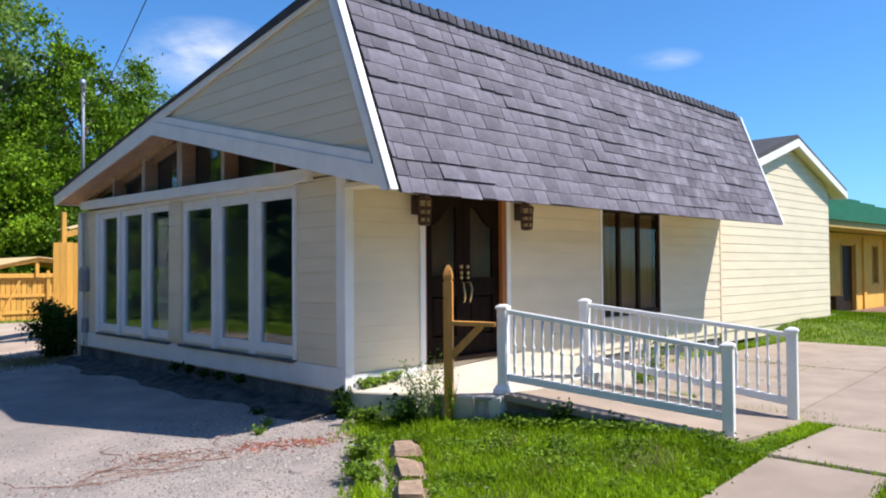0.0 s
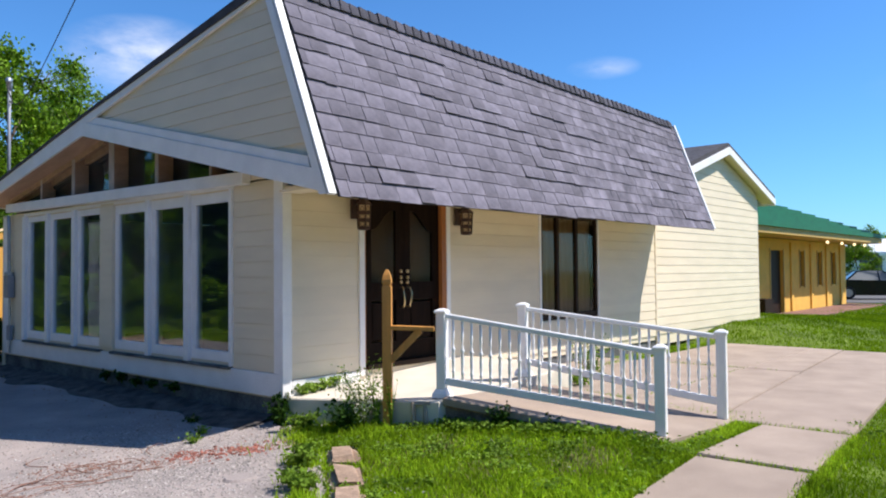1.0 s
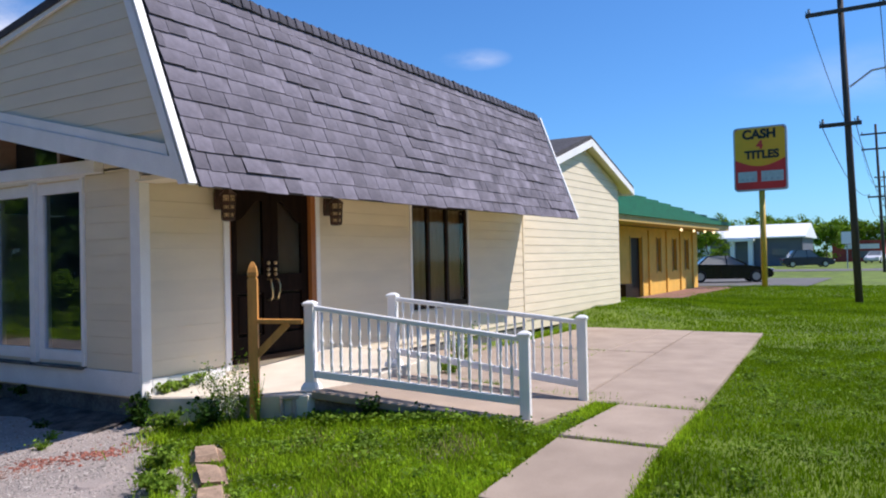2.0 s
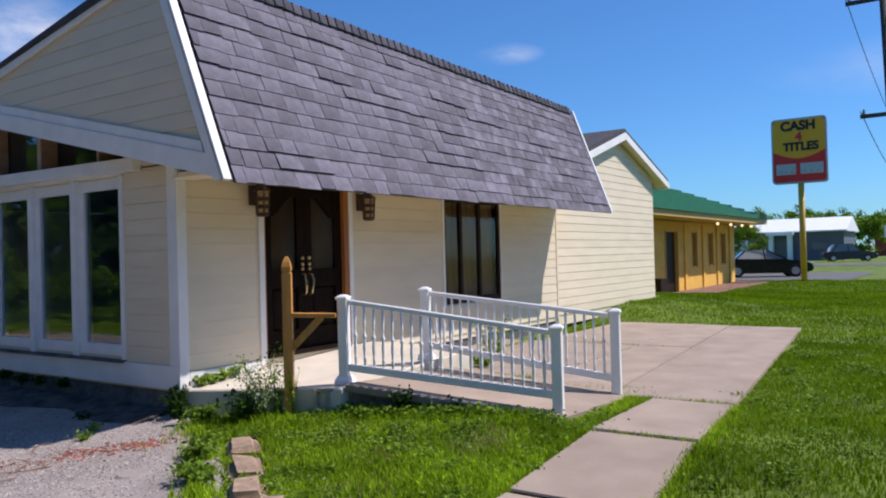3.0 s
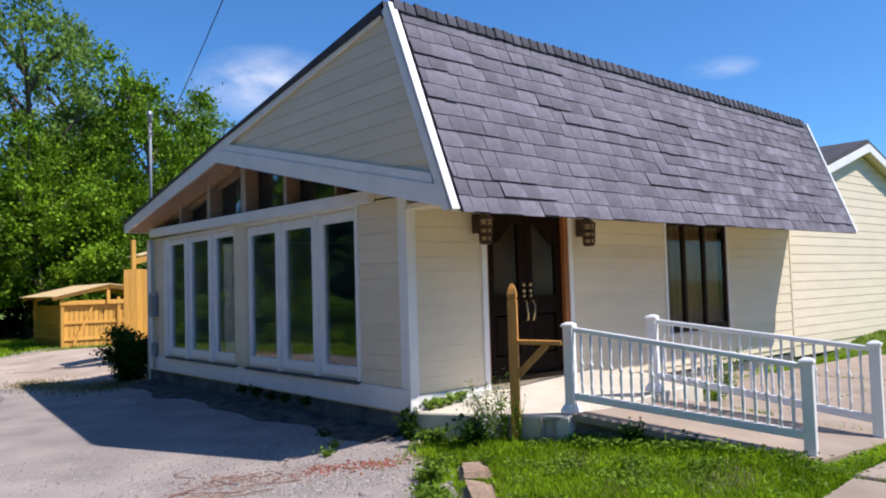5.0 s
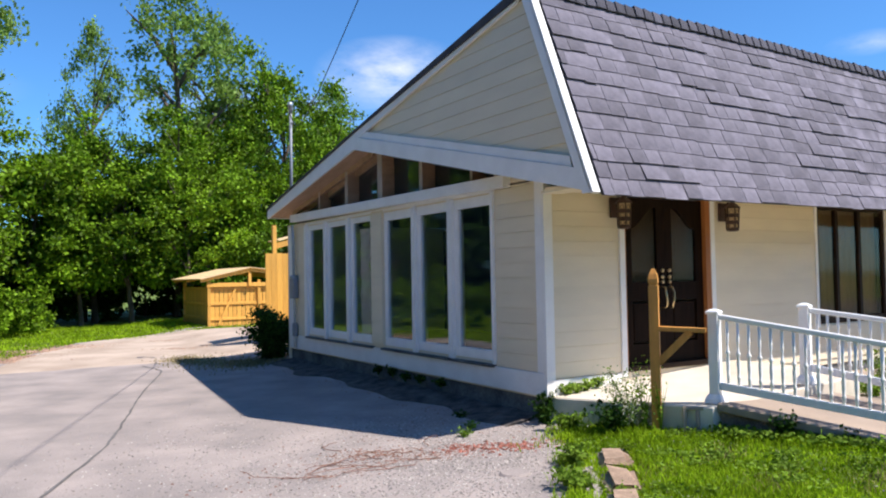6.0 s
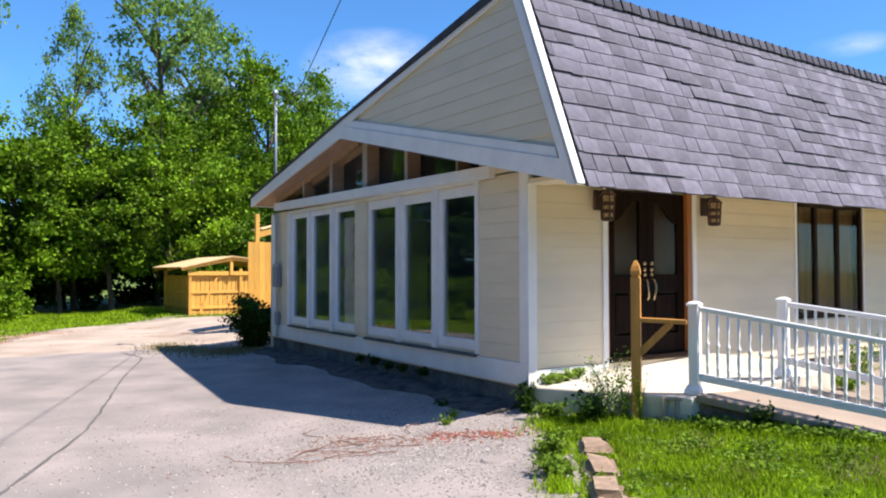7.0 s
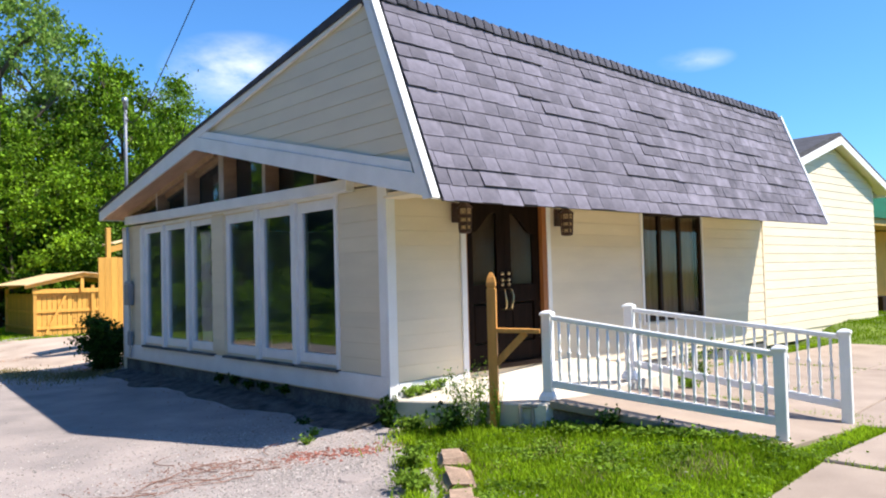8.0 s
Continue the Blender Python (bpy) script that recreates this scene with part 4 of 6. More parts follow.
# ---- wall lanterns ----
def lantern(x, label):
    """A box plate on the wall with a caged six-sided glass hung before it."""
    q = thing("wall_lantern", label, "lantern", (x, -0.03, 2.3), "lanterns beside the door")
    cy = -0.2
    part("back_plate", box(x - 0.06, -0.06, 2.19, x + 0.06, -0.022, 2.43, 0.008), M_LANTERN, q)
    part("arm", tube([(x, -0.06, 2.38), (x, -0.13, 2.42), (x, cy, 2.41)], 0.014, 6), M_LANTERN, q)
    body = part("lens", lathe([(0.066, 2.08), (0.072, 2.18), (0.080, 2.29), (0.076, 2.345)], 6, (x, cy, 0)), M_LENS, q, "pale patterned lantern glass")
    part("roof", lathe([(0.105, 2.345), (0.10, 2.362), (0.045, 2.412), (0.014, 2.44)], 6, (x, cy, 0)), M_LANTERN, q)
    part("base_ring", lathe([(0.05, 2.05), (0.079, 2.062), (0.079, 2.09), (0.064, 2.096)], 6, (x, cy, 0)), M_LANTERN, q)
    for z, r in ((2.165, 0.078), (2.255, 0.084)):
        part("waist_ring", lathe([(r - 0.006, z - 0.022), (r, z - 0.014), (r, z + 0.014), (r - 0.004, z + 0.022)], 6, (x, cy, 0)), M_LANTERN, q)
    for k in range(6):
        a = k * math.pi / 3
        part("cage_bar", bar((x + 0.073 * math.cos(a), cy + 0.073 * math.sin(a), 2.08), (x + 0.086 * math.cos(a), cy + 0.086 * math.sin(a), 2.35), 0.012, 0.012), M_LANTERN, body)
        # scrolled ring in each side of the cage
        b = a + math.pi / 6
        for z, r in ((2.12, 0.066), (2.21, 0.070), (2.30, 0.074)):
            c = Vector((x + r * math.cos(b), cy + r * math.sin(b), z))
            t = Vector((-math.sin(b), math.cos(b), 0))
            ring = [c + t * 0.022 * math.cos(m * math.pi / 4) + Vector((0, 0, 0.026 * math.sin(m * math.pi / 4))) for m in range(9)]
            part("scroll", tube(ring, 0.004, 4), M_LANTERN, body)


lantern(1.03, "brown metal wall lantern with pale patterned glass")
lantern(2.95, "brown metal wall lantern with pale patterned glass")

# ---- meter box, conduit, mast and service wire ----
meter = thing("electric_meter", "grey electric meter box on a wall conduit", "meter", (-0.05, 7.95, 1.2))
part("meter_box", box(-0.14, 7.80, 1.16, -0.031, 8.02, 1.56, 0.012), M_GREYBOX, meter)
part("meter_dial", lathe([(0.075, 0.0), (0.075, 0.05), (0.06, 0.07)], 14, (-0.085, 7.91, 1.54)), M_GALV, meter)
part("lower_box", box(-0.10, 7.84, 0.42, -0.036, 7.98, 0.68, 0.01), M_GREYBOX, meter)
part("conduit", tube([(-0.075, 7.91, 0.2), (-0.075, 7.91, 1.2)], 0.022, 8), M_GALV, meter)
part("conduit", tube([(-0.075, 7.93, 1.5), (-0.075, 7.95, 2.35), (-0.07, 8.0, 2.60)], 0.03, 8), M_GALV, meter)
shift(meter, 0, -0.25)
mast = thing("service_mast", "galvanised service mast with a weatherhead rising above the roof", "mast", (0.12, 8.3, 2.95))
part("pipe", tube([(0.12, 8.3, 2.9), (0.12, 8.3, 4.98)], 0.030, 10), M_GREYBOX, mast, smooth=True)
part("flashing", lathe([(0.11, 0.0), (0.06, 0.06), (0.036, 0.14)], 10, (0.12, 8.3, 3.04)), M_GALV, mast)
part("weatherhead", tube([(0.12, 8.3, 4.95), (0.12, 8.3, 5.06), (0.10, 8.25, 5.13), (0.06, 8.17, 5.11), (0.04, 8.13, 5.05)], [0.04, 0.055, 0.06, 0.055, 0.04], 10), M_GALV, mast, smooth=True)
wire = thing("service_wire", "black overhead service wire running from the mast", "wire", (0.1, 8.2, 4.9))
DROP = Vector((math.cos(radians(-100)), math.sin(radians(-100)), 0))
pts = []
for k in range(50):
    r = k * 0.504
    pts.append(Vector((0.14, 8.25, 4.13 + 0.262 * r + 0.6 * math.exp(-1.2 * r))) + DROP * r)
part("cable", tube(pts, 0.007, 6), M_CABLE, wire)
part("insulator", lathe([(0.02, 0.0), (0.035, 0.03), (0.02, 0.06)], 8, (0.12, 8.22, 4.7)), M_GREYBOX, wire)
loop = [(0.05, 8.14, 5.06), (0.0, 8.05, 4.9), (0.06, 8.0, 4.72), (0.12, 8.15, 4.72)]
part("drip_loop", tube(loop, 0.01, 6), M_CABLE, wire)

# ---- edging blocks, stones, rubble ----
rs = random.Random(11)


def rough_block(name, at, size, turn, material, label, category, group=""):
    """A weathered block with worn corners."""
    bm = bmesh.new()
    bmesh.ops.create_cube(bm, size=1, matrix=Matrix.Diagonal((*size, 1)))
    bmesh.ops.bevel(bm, geom=list(bm.edges), offset=min(size) * 0.36, segments=2, affect="EDGES")
    for v in bm.verts:
        v.co += Vector((rs.uniform(-1, 1), rs.uniform(-1, 1), rs.uniform(-1, 1))) * min(size) * 0.13
    me = mesh_of(name, bm, material)
    ob = tagged(new(name, me), label, category, group)
    ob.matrix_basis = pose(*at, rs.uniform(-4, 4), rs.uniform(-4, 4), turn)
    return ob


for x, y, t in [(-0.54, -1.585, 50), (-0.98, -2.13, 53), (-1.38, -2.60, 48)]:
    rough_block("edging_block", (x, y, ground_z(x, y) + 0.005 - 0.02 * rs.random()), (0.56, 0.27, 0.14), t + rs.uniform(-7, 7), M_BLOCK, "weathered tan concrete edging block beside the lawn", "edging block", "blocks along the lawn edge")
rough_block("edging_block", (-1.62, -3.08, -0.10), (0.26, 0.2, 0.08), 30, M_BLOCK, "flat tan paving stone sunk in the grass", "stone", "blocks along the lawn edge")
rough_block("field_stone", (0.87, -1.36, ground_z(0.87, -1.36) + 0.03), (0.16, 0.12, 0.09), 20, M_BLOCK, "small tan stone in the grass beside the post", "stone")
bm = bmesh.new()
rim = [(0.14 + 0.03 * noise.noise((math.cos(k * 0.45) * 2, math.sin(k * 0.45) * 2, 1))) for k in range(14)]
lo, hi = ([bm.verts.new((-1.51 + f * 1.15 * rim[k] * math.cos(k * 0.4488), -1.42 + f * 0.85 * rim[k] * math.sin(k * 0.4488), z)) for k in range(14)] for f, z in ((1.0, -0.155), (0.82, -0.128)))
for k in range(14):
    bm.faces.new((lo[k], lo[(k + 1) % 14], hi[(k + 1) % 14], hi[k]))
bm.faces.new(hi)
bm.faces.new(lo[::-1])
solid("flat_stone", bm, M_DRIVE, "pale flat stone lying in the gravel", "stone", kind="")
cinder = thing("cinder_block", "pale hollow concrete block leaning at the porch edge", "concrete block", (0.60, -1.60, -0.02))
bm = bmesh.new()
for b in [(-0.14, -0.09, 0, 0.14, 0.09, 0.035), (-0.14, -0.09, 0.215, 0.14, 0.09, 0.25), (-0.14, -0.09, 0.036, -0.10, 0.09, 0.214), (-0.02, -0.09, 0.036, 0.02, 0.09, 0.214), (0.10, -0.09, 0.036, 0.14, 0.09, 0.214)]:
    box(*b, 0.006, bm=bm)
bmesh.ops.transform(bm, matrix=pose(0.60, -1.56, -0.03, -8, 0, -50), verts=bm.verts)
part("block", bm, M_CONC, cinder)


def scatter_bits(name, spots, count, size, material, label, category, seed):
    """Loose fragments strewn over the ground, one heap or field."""
    rr = random.Random(seed)
    verts, faces = [], []
    for _ in range(count):
        cx, cy, sx, sy = rr.choice(spots)
        x, y = rr.gauss(cx, sx), rr.gauss(cy, sy)
        s = size * rr.uniform(0.4, 1.3)
        z = ground_z(x, y) + s * 0.15
        m = Matrix.Translation((x, y, z)) @ Euler((rr.uniform(-0.5, 0.5), rr.uniform(-0.5, 0.5), rr.uniform(0, 6.3))).to_matrix().to_4x4()
        n0 = len(verts)
        for p in ((-1, -0.6, -0.3), (1, -0.7, -0.3), (0.9, 0.7, -0.3), (-0.8, 0.6, -0.3), (-0.7, -0.4, 0.35), (0.8, -0.5, 0.3), (0.6, 0.5, 0.4), (-0.6, 0.4, 0.3)):
            q = m @ Vector([c * s * rr.uniform(0.8, 1.2) for c in p])
            verts.append(tuple(q))
        for f in ((0, 3, 2, 1), (4, 5, 6, 7), (0, 1, 5, 4), (1, 2, 6, 5), (2, 3, 7, 6), (3, 0, 4, 7)):
            faces.append([n0 + i for i in f])
    me = bpy.data.meshes.new(name)
    me.from_pydata(verts, [], faces)
    me.materials.append(material)
    return tagged(new(name, me), label, category, kind="stuff")


scatter_bits("brick_rubble", [(-1.05, -0.48, 0.16, 0.12), (-0.8, -0.62, 0.12, 0.1), (-1.35, -0.35, 0.12, 0.1)], 300, 0.019, M_REDBRICK, "heap of broken red brick at the edge of the drive", "rubble", 3)
scatter_bits("loose_gravel", [(-1.3, -1.2, 0.7, 0.6), (-2.0, -2.2, 0.9, 0.9), (-0.9, -0.3, 0.5, 0.35), (-2.8, -0.5, 1.0, 0.9), (-2.4, -3.4, 0.8, 0.9), (-3.2, 0.8, 1.1, 1.0), (-2.0, -0.9, 0.8, 0.5), (-1.2, 0.6, 0.5, 0.6)], 15000, 0.0095, M_PEBBLE, "loose pale gravel strewn over the driveway", "gravel", 4)
scatter_bits("leaf_litter", [(-0.45, -0.72, 0.16, 0.12), (-0.45, -0.72, 0.16, 0.12), (-2.4, -0.1, 0.6, 0.35), (-3.0, -0.4, 0.7, 0.3), (-1.6, 0.2, 0.5, 0.3), (-0.35, 3.0, 0.2, 1.8), (-0.35, 5.0, 0.2, 1.5), (-0.4, 1.5, 0.25, 0.8), (-0.7, 3.0, 0.4, 2.0)], 700, 0.011, M_TWIG, "brown leaf litter and bark bits on the drive", "debris", 5)


scatter_bits("leaf_litter", [(-1.95, -0.3, 0.35, 0.14), (-2.3, -0.1, 0.3, 0.15), (-1.6, -0.45, 0.2, 0.1)], 700, 0.009, M_TWIG, "reddish brown dead leaf bits round the vine runners", "debris", 8)
scatter_bits("bare_dirt", [(-3.4, 15.0, 0.8, 0.35), (-2.0, 16.0, 0.8, 0.3), (-4.5, 12.9, 0.5, 0.5), (-1.0, 13.2, 0.7, 0.3)], 5000, 0.024, M_DIRT, "reddish bare dirt washed over the back drive", "dirt", 6)


def vine_runner(k, start, heading, steps):
    rr = random.Random(40 + k)
    x, y = start
    pts = []
    for i in range(steps):
        pts.append((x, y, ground_z(x, y) + 0.012 + 0.012 * rr.random()))
        heading += rr.uniform(-0.5, 0.5)
        x += 0.09 * math.cos(heading)
        y += 0.09 * math.sin(heading)
    v = thing("dead_vine", "dead brown vine runner lying on the drive", "vine", (*start, -0.14), "dead vines on the drive")
    part("stem", tube(pts, [0.005 - 0.003 * i / steps for i in range(steps)], 5), M_TWIG, v)
    for j in range(3, steps, 4):
        a = heading + rr.uniform(-2, 2)
        p = Vector(pts[j])
        q = p + Vector((0.16 * math.cos(a), 0.16 * math.sin(a), 0.03))
        part("side_shoot", tube([p, (p + q) / 2 + Vector((0, 0, 0.012)), q], [0.004, 0.003, 0.0015], 4), M_TWIG, v)


for k, (sx, sy, h, n) in enumerate([(-1.6, -0.2, 2.9, 16), (-1.9, 0.0, 3.3, 18), (-2.1, -0.35, 2.5, 12), (-2.6, -0.2, 3.4, 14), (-2.0, -0.5, 3.6, 16), (-2.3, 0.2, 2.2, 9), (-1.75, -0.45, 0.6, 8), (-2.9, -0.6, 3.0, 13), (-1.3, -0.1, 1.8, 8), (-1.5, -0.6, 2.8, 12), (-1.9, -0.7, 3.3, 14), (-2.2, -0.55, 3.0, 15), (-1.7, -0.1, 3.6, 11), (-2.5, -0.45, 2.6, 10)]):
    vine_runner(k, (sx * 0.8 - 0.55, sy), h, max(6, int(n * 0.62)))



# ---- grass and weeds ----
def off_lawn(x, y):
    """Where no grass grows: paving, house, drive."""
    if lerp_table(DRIVE_L, y) - 0.1 < x < lerp_table(DRIVE_R, y) + 0.02 and -14 < y < 19.4:
        return True
    if any(abs((x - bx) * 0.63 + (y - by) * 0.78) < 0.27 and abs((x - bx) * 0.78 - (y - by) * 0.63) < 0.15 for bx, by in ((-0.54, -1.585), (-0.98, -2.13), (-1.38, -2.60))):
        return True
    if -5.27 + 0.065 * x < y < -4.22 and -2.1 < x < 2.6:
        return True
    if 3.12 < x < 6.82 and -2.57 < y < 0 or 6.82 <= x < 10.6 and -2.57 < y < -0.75 or 2.6 < x < 10.52 and front_y(x) - 0.02 < y <= -2.57:
        return True
    if y > -0.02 and 0 < x < 15.9 and y < 8.2:
        return True
    ramp_l, ramp_r = 0.66 + (-1.735 - y) * 0.263, 2.26 + (-1.965 - y) * 0.2
    if -3.98 < y < -1.73 and ramp_l < x < ramp_r:
        return True
    if -1.95 < y < 0 and 0.02 + (-y) * 0.36 < x < 3.12:
        return True
    return y < -7.5 or y > 60


def grass_patch(name, x0, x1, y0, y1, count, height, width, seed, label, keep=None, material=None):
    rr = np.random.default_rng(seed)
    xy = rr.uniform((x0, y0), (x1, y1), (count, 2))
    ok = [i for i in range(count) if not off_lawn(*xy[i]) and (keep is None or keep(*xy[i]))]
    xy = xy[ok]
    n = len(xy)
    tall = np.array([0.65 + 0.7 * (0.5 + noise.noise((float(x) * 1.1, float(y) * 1.1, 8.0))) for x, y in xy])
    h = height * rr.uniform(0.5, 1.25, n) * tall
    a, lean = rr.uniform(0, 2 * np.pi, n), rr.uniform(0.05, 0.7, n) * h
    z = np.array([ground_z(float(x), float(y)) - 0.03 for x, y in xy])
    side = np.stack([np.cos(a), np.sin(a)], -1) * (width * rr.uniform(0.6, 1.3, n))[:, None]
    b = rr.uniform(0, 2 * np.pi, n)
    tip = xy + np.stack([np.cos(b), np.sin(b)], -1) * lean[:, None]
    mid = xy * 0.65 + tip * 0.35
    v = np.empty((n, 5, 3))
    v[:, 0, :2], v[:, 0, 2] = xy - side, z
    v[:, 1, :2], v[:, 1, 2] = xy + side, z
    v[:, 2, :2], v[:, 2, 2] = mid + side * 0.8, z + h * 0.6
    v[:, 3, :2], v[:, 3, 2] = mid - side * 0.8, z + h * 0.6
    v[:, 4, :2], v[:, 4, 2] = tip, z + h
    base = np.arange(n)[:, None] * 5
    faces = [f for q, t in zip((base + [0, 1, 2, 3]).tolist(), (base + [3, 2, 4]).tolist()) for f in (q, t)]
    me = bpy.data.meshes.new(name)
    me.from_pydata(v.reshape(-1, 3).tolist(), [], faces)
    me.materials.append(material or M_BLADE)
    return tagged(new(name, me), label, "grass", kind="stuff")


grass_patch("lawn_grass", -2.8, 2.7, -4.7, -0.6, 120000, 0.065, 0.0058, 1, "bright green uncut lawn between drive and ramp")
grass_patch("lawn_grass", -4.0, 8.5, -7.5, -4.7, 90000, 0.045, 0.005, 2, "bright green verge beyond the front walk", None, M_VERGE)
grass_patch("lawn_grass", 8.0, 24.0, -7.5, 0.0, 60000, 0.055, 0.008, 3, "bright green lawn beside the wing", None, M_VERGE)
grass_patch("lawn_grass", 15.9, 34.0, -7.5, 1.0, 30000, 0.065, 0.013, 4, "bright green lawn before the yellow building", None, M_VERGE)
grass_patch("lawn_grass", -12, 6, 8.0, 26.0, 60000, 0.085, 0.014, 6, "bright green long grass along the back drive")
grass_patch("lawn_grass", -12, -4, -4, 12, 30000, 0.11, 0.014, 7, "bright green grass along the drive's far side")
grass_patch("lawn_grass", 2.55, 3.15, -2.6, -1.6, 2600, 0.1, 0.005, 8, "grass tuft strip beside the ramp")
M_DRY = mat("dry_straw_grass", (0.26, 0.22, 0.09), 0.7, 0.25, 1, 30, 0, rand=0.4, island=True, sub=0.2)


def tufts(name, spots, count, height, width, seed, label, material=None):
    """Grass tufts growing in cracks and along edges, also on paving."""
    rr = random.Random(seed)
    verts, faces = [], []
    for _ in range(count):
        cx, cy, sx, sy = rr.choice(spots)
        x, y = rr.gauss(cx, sx), rr.gauss(cy, sy)
        z = ground_z(x, y) - 0.01
        h, a = height * rr.uniform(0.4, 1.2), rr.uniform(0, 6.3)
        dx, dy = width * math.cos(a), width * math.sin(a)
        tx, ty = rr.uniform(-0.6, 0.6) * h, rr.uniform(-0.6, 0.6) * h
        n = len(verts)
        verts += [(x - dx, y - dy, z), (x + dx, y + dy, z), (x + tx * 0.4 + dx * 0.7, y + ty * 0.4 + dy * 0.7, z + h * 0.6), (x + tx * 0.4 - dx * 0.7, y + ty * 0.4 - dy * 0.7, z + h * 0.6), (x + tx, y + ty, z + h)]
        faces += [(n, n + 1, n + 2, n + 3), (n + 3, n + 2, n + 4)]
    me = bpy.data.meshes.new(name)
    me.from_pydata(verts, [], faces)
    me.materials.append(material or M_BLADE)
    return tagged(new(name, me), label, "grass", kind="stuff")


walk_edges = [(x * 0.3, -4.2, 0.12, 0.04) for x in range(-7, 9)] + [(x * 0.3, -5.27 + 0.02 * x, 0.12, 0.04) for x in range(-7, 9)] + [(0.95, -4.75, 0.02, 0.25), (2.58, -4.65, 0.03, 0.24), (2.65, -3.95, 0.14, 0.10), (2.85, -3.5, 0.15, 0.25), (2.75, -2.9, 0.12, 0.3)]
tufts("edge_grass", walk_edges, 7000, 0.06, 0.005, 21, "grass tufts creeping over the walk edges and joints")
tufts("edge_grass", [(-0.9 - 0.36 * i, -1.45 - 0.45 * i, 0.07, 0.08) for i in range(6)] + [(-0.2, -0.75, 0.25, 0.18), (0.15, -1.1, 0.15, 0.2)], 3400, 0.10, 0.006, 22, "weedy grass along the drive edge")
tufts("edge_grass", [(3.3 + 0.5 * i, -0.75 + 0.02 * i, 0.2, 0.05) for i in range(15)] + [(6.82, -2.0, 0.03, 0.5), (5.0, -2.57, 1.2, 0.025), (10.6, -2.5, 0.05, 0.9)], 3600, 0.06, 0.006, 23, "grass tufts in the patio joints")
tufts("edge_grass", [(0.9 + 0.4 * i, 18.35, 0.25, 0.12) for i in range(9)] + [(-0.6, 19.0, 0.5, 0.25), (-2.0, 18.0, 0.6, 0.3)], 3600, 0.07, 0.014, 25, "bright green grass strip before the board enclosure")
tufts("dry_grass", [(-0.55, -2.1, 0.16, 0.14), (-0.2, -2.9, 0.2, 0.12), (0.35, -3.6, 0.2, 0.14), (0.1, -2.2, 0.14, 0.1), (-0.9, -3.3, 0.22, 0.16)], 1500, 0.06, 0.004, 26, "dry brown blades among the lawn grass", M_DRY)
tufts("dry_grass", [(-1.1, 9.0, 0.45, 0.7), (-1.5, 10.2, 0.3, 0.5), (-0.6, 8.5, 0.3, 0.3)], 4200, 0.055, 0.010, 24, "dry straw-coloured grass by the house corner", M_DRY)


def leaf_cloud(centres, per, spread, size, seed, droop=0.0, flat=0.0):
    """Leaf rhombs strewn round centres (x, y, z, weight); a list of vertices and faces."""
    rr = np.random.default_rng(seed)
    c = np.repeat(np.array([p[:3] for p in centres], float), [max(1, int(per * p[3])) for p in centres], axis=0)
    n = len(c)
    off = rr.normal(0, 1, (n, 3)) * np.array(spread) * rr.uniform(0.4, 1.15, (n, 1))
    p = c + off
    d = rr.normal(0, 1, (n, 3))
    d[:, 2] = d[:, 2] * (1 - flat) - droop
    d /= np.linalg.norm(d, axis=1, keepdims=True)
    s = np.cross(d, rr.normal(0, 1, (n, 3)))
    s /= np.linalg.norm(s, axis=1, keepdims=True) + 1e-9
    ln = size * rr.uniform(0.6, 1.35, (n, 1))
    v = np.stack([p, p + d * ln * 0.5 + s * ln * 0.32, p + d * ln, p + d * ln * 0.5 - s * ln * 0.32], 1)
    f = (np.arange(n)[:, None] * 4 + [0, 1, 2, 3])
    return v.reshape(-1, 3), f


def cloud_mesh(name, v, f, material):
    me = bpy.data.meshes.new(name)
    me.from_pydata(v.tolist(), [], f.tolist())
    me.materials.append(material)
    return me


def weed(name, at, height, radius, leaves, size, seed, label, category="weed", material=None, flowers=0):
    rr = random.Random(seed)
    w = thing(name, label, category, at)
    x, y, z = at
    centres = []
    bm = bmesh.new()
    for _ in range(9):
        a, r = rr.uniform(0, 6.3), radius * rr.uniform(0.3, 1.0)
        h = height * rr.uniform(0.55, 1.0)
        tip = (x + r * math.cos(a), y + r * math.sin(a), z + h)
        tube([(x, y, z - 0.03), (x + r * 0.4 * math.cos(a), y + r * 0.4 * math.sin(a), z + h * 0.6), tip], [0.006, 0.005, 0.002], 4, bm)
        for k in range(5):
            s = 0.25 + 0.75 * k / 4
            centres.append((x + (tip[0] - x) * s * s, y + (tip[1] - y) * s * s, z + h * s, 1))
    tagged(part("stalk", bm, M_WEED, w), kind="stuff")
    v, f = leaf_cloud(centres, leaves / 45, (radius * 0.22, radius * 0.22, height * 0.08), size, seed, flat=0.3)
    under(new("foliage", cloud_mesh("foliage", v, f, material or M_WEED)), w)
    if flowers:
        v, f = leaf_cloud(centres[2::3], flowers / 15, (radius * 0.2, radius * 0.2, height * 0.08), size * 0.42, seed + 1)
        tagged(under(new("blossom", cloud_mesh("blossom", v, f, M_FLOWER)), w), kind="stuff")
    return w


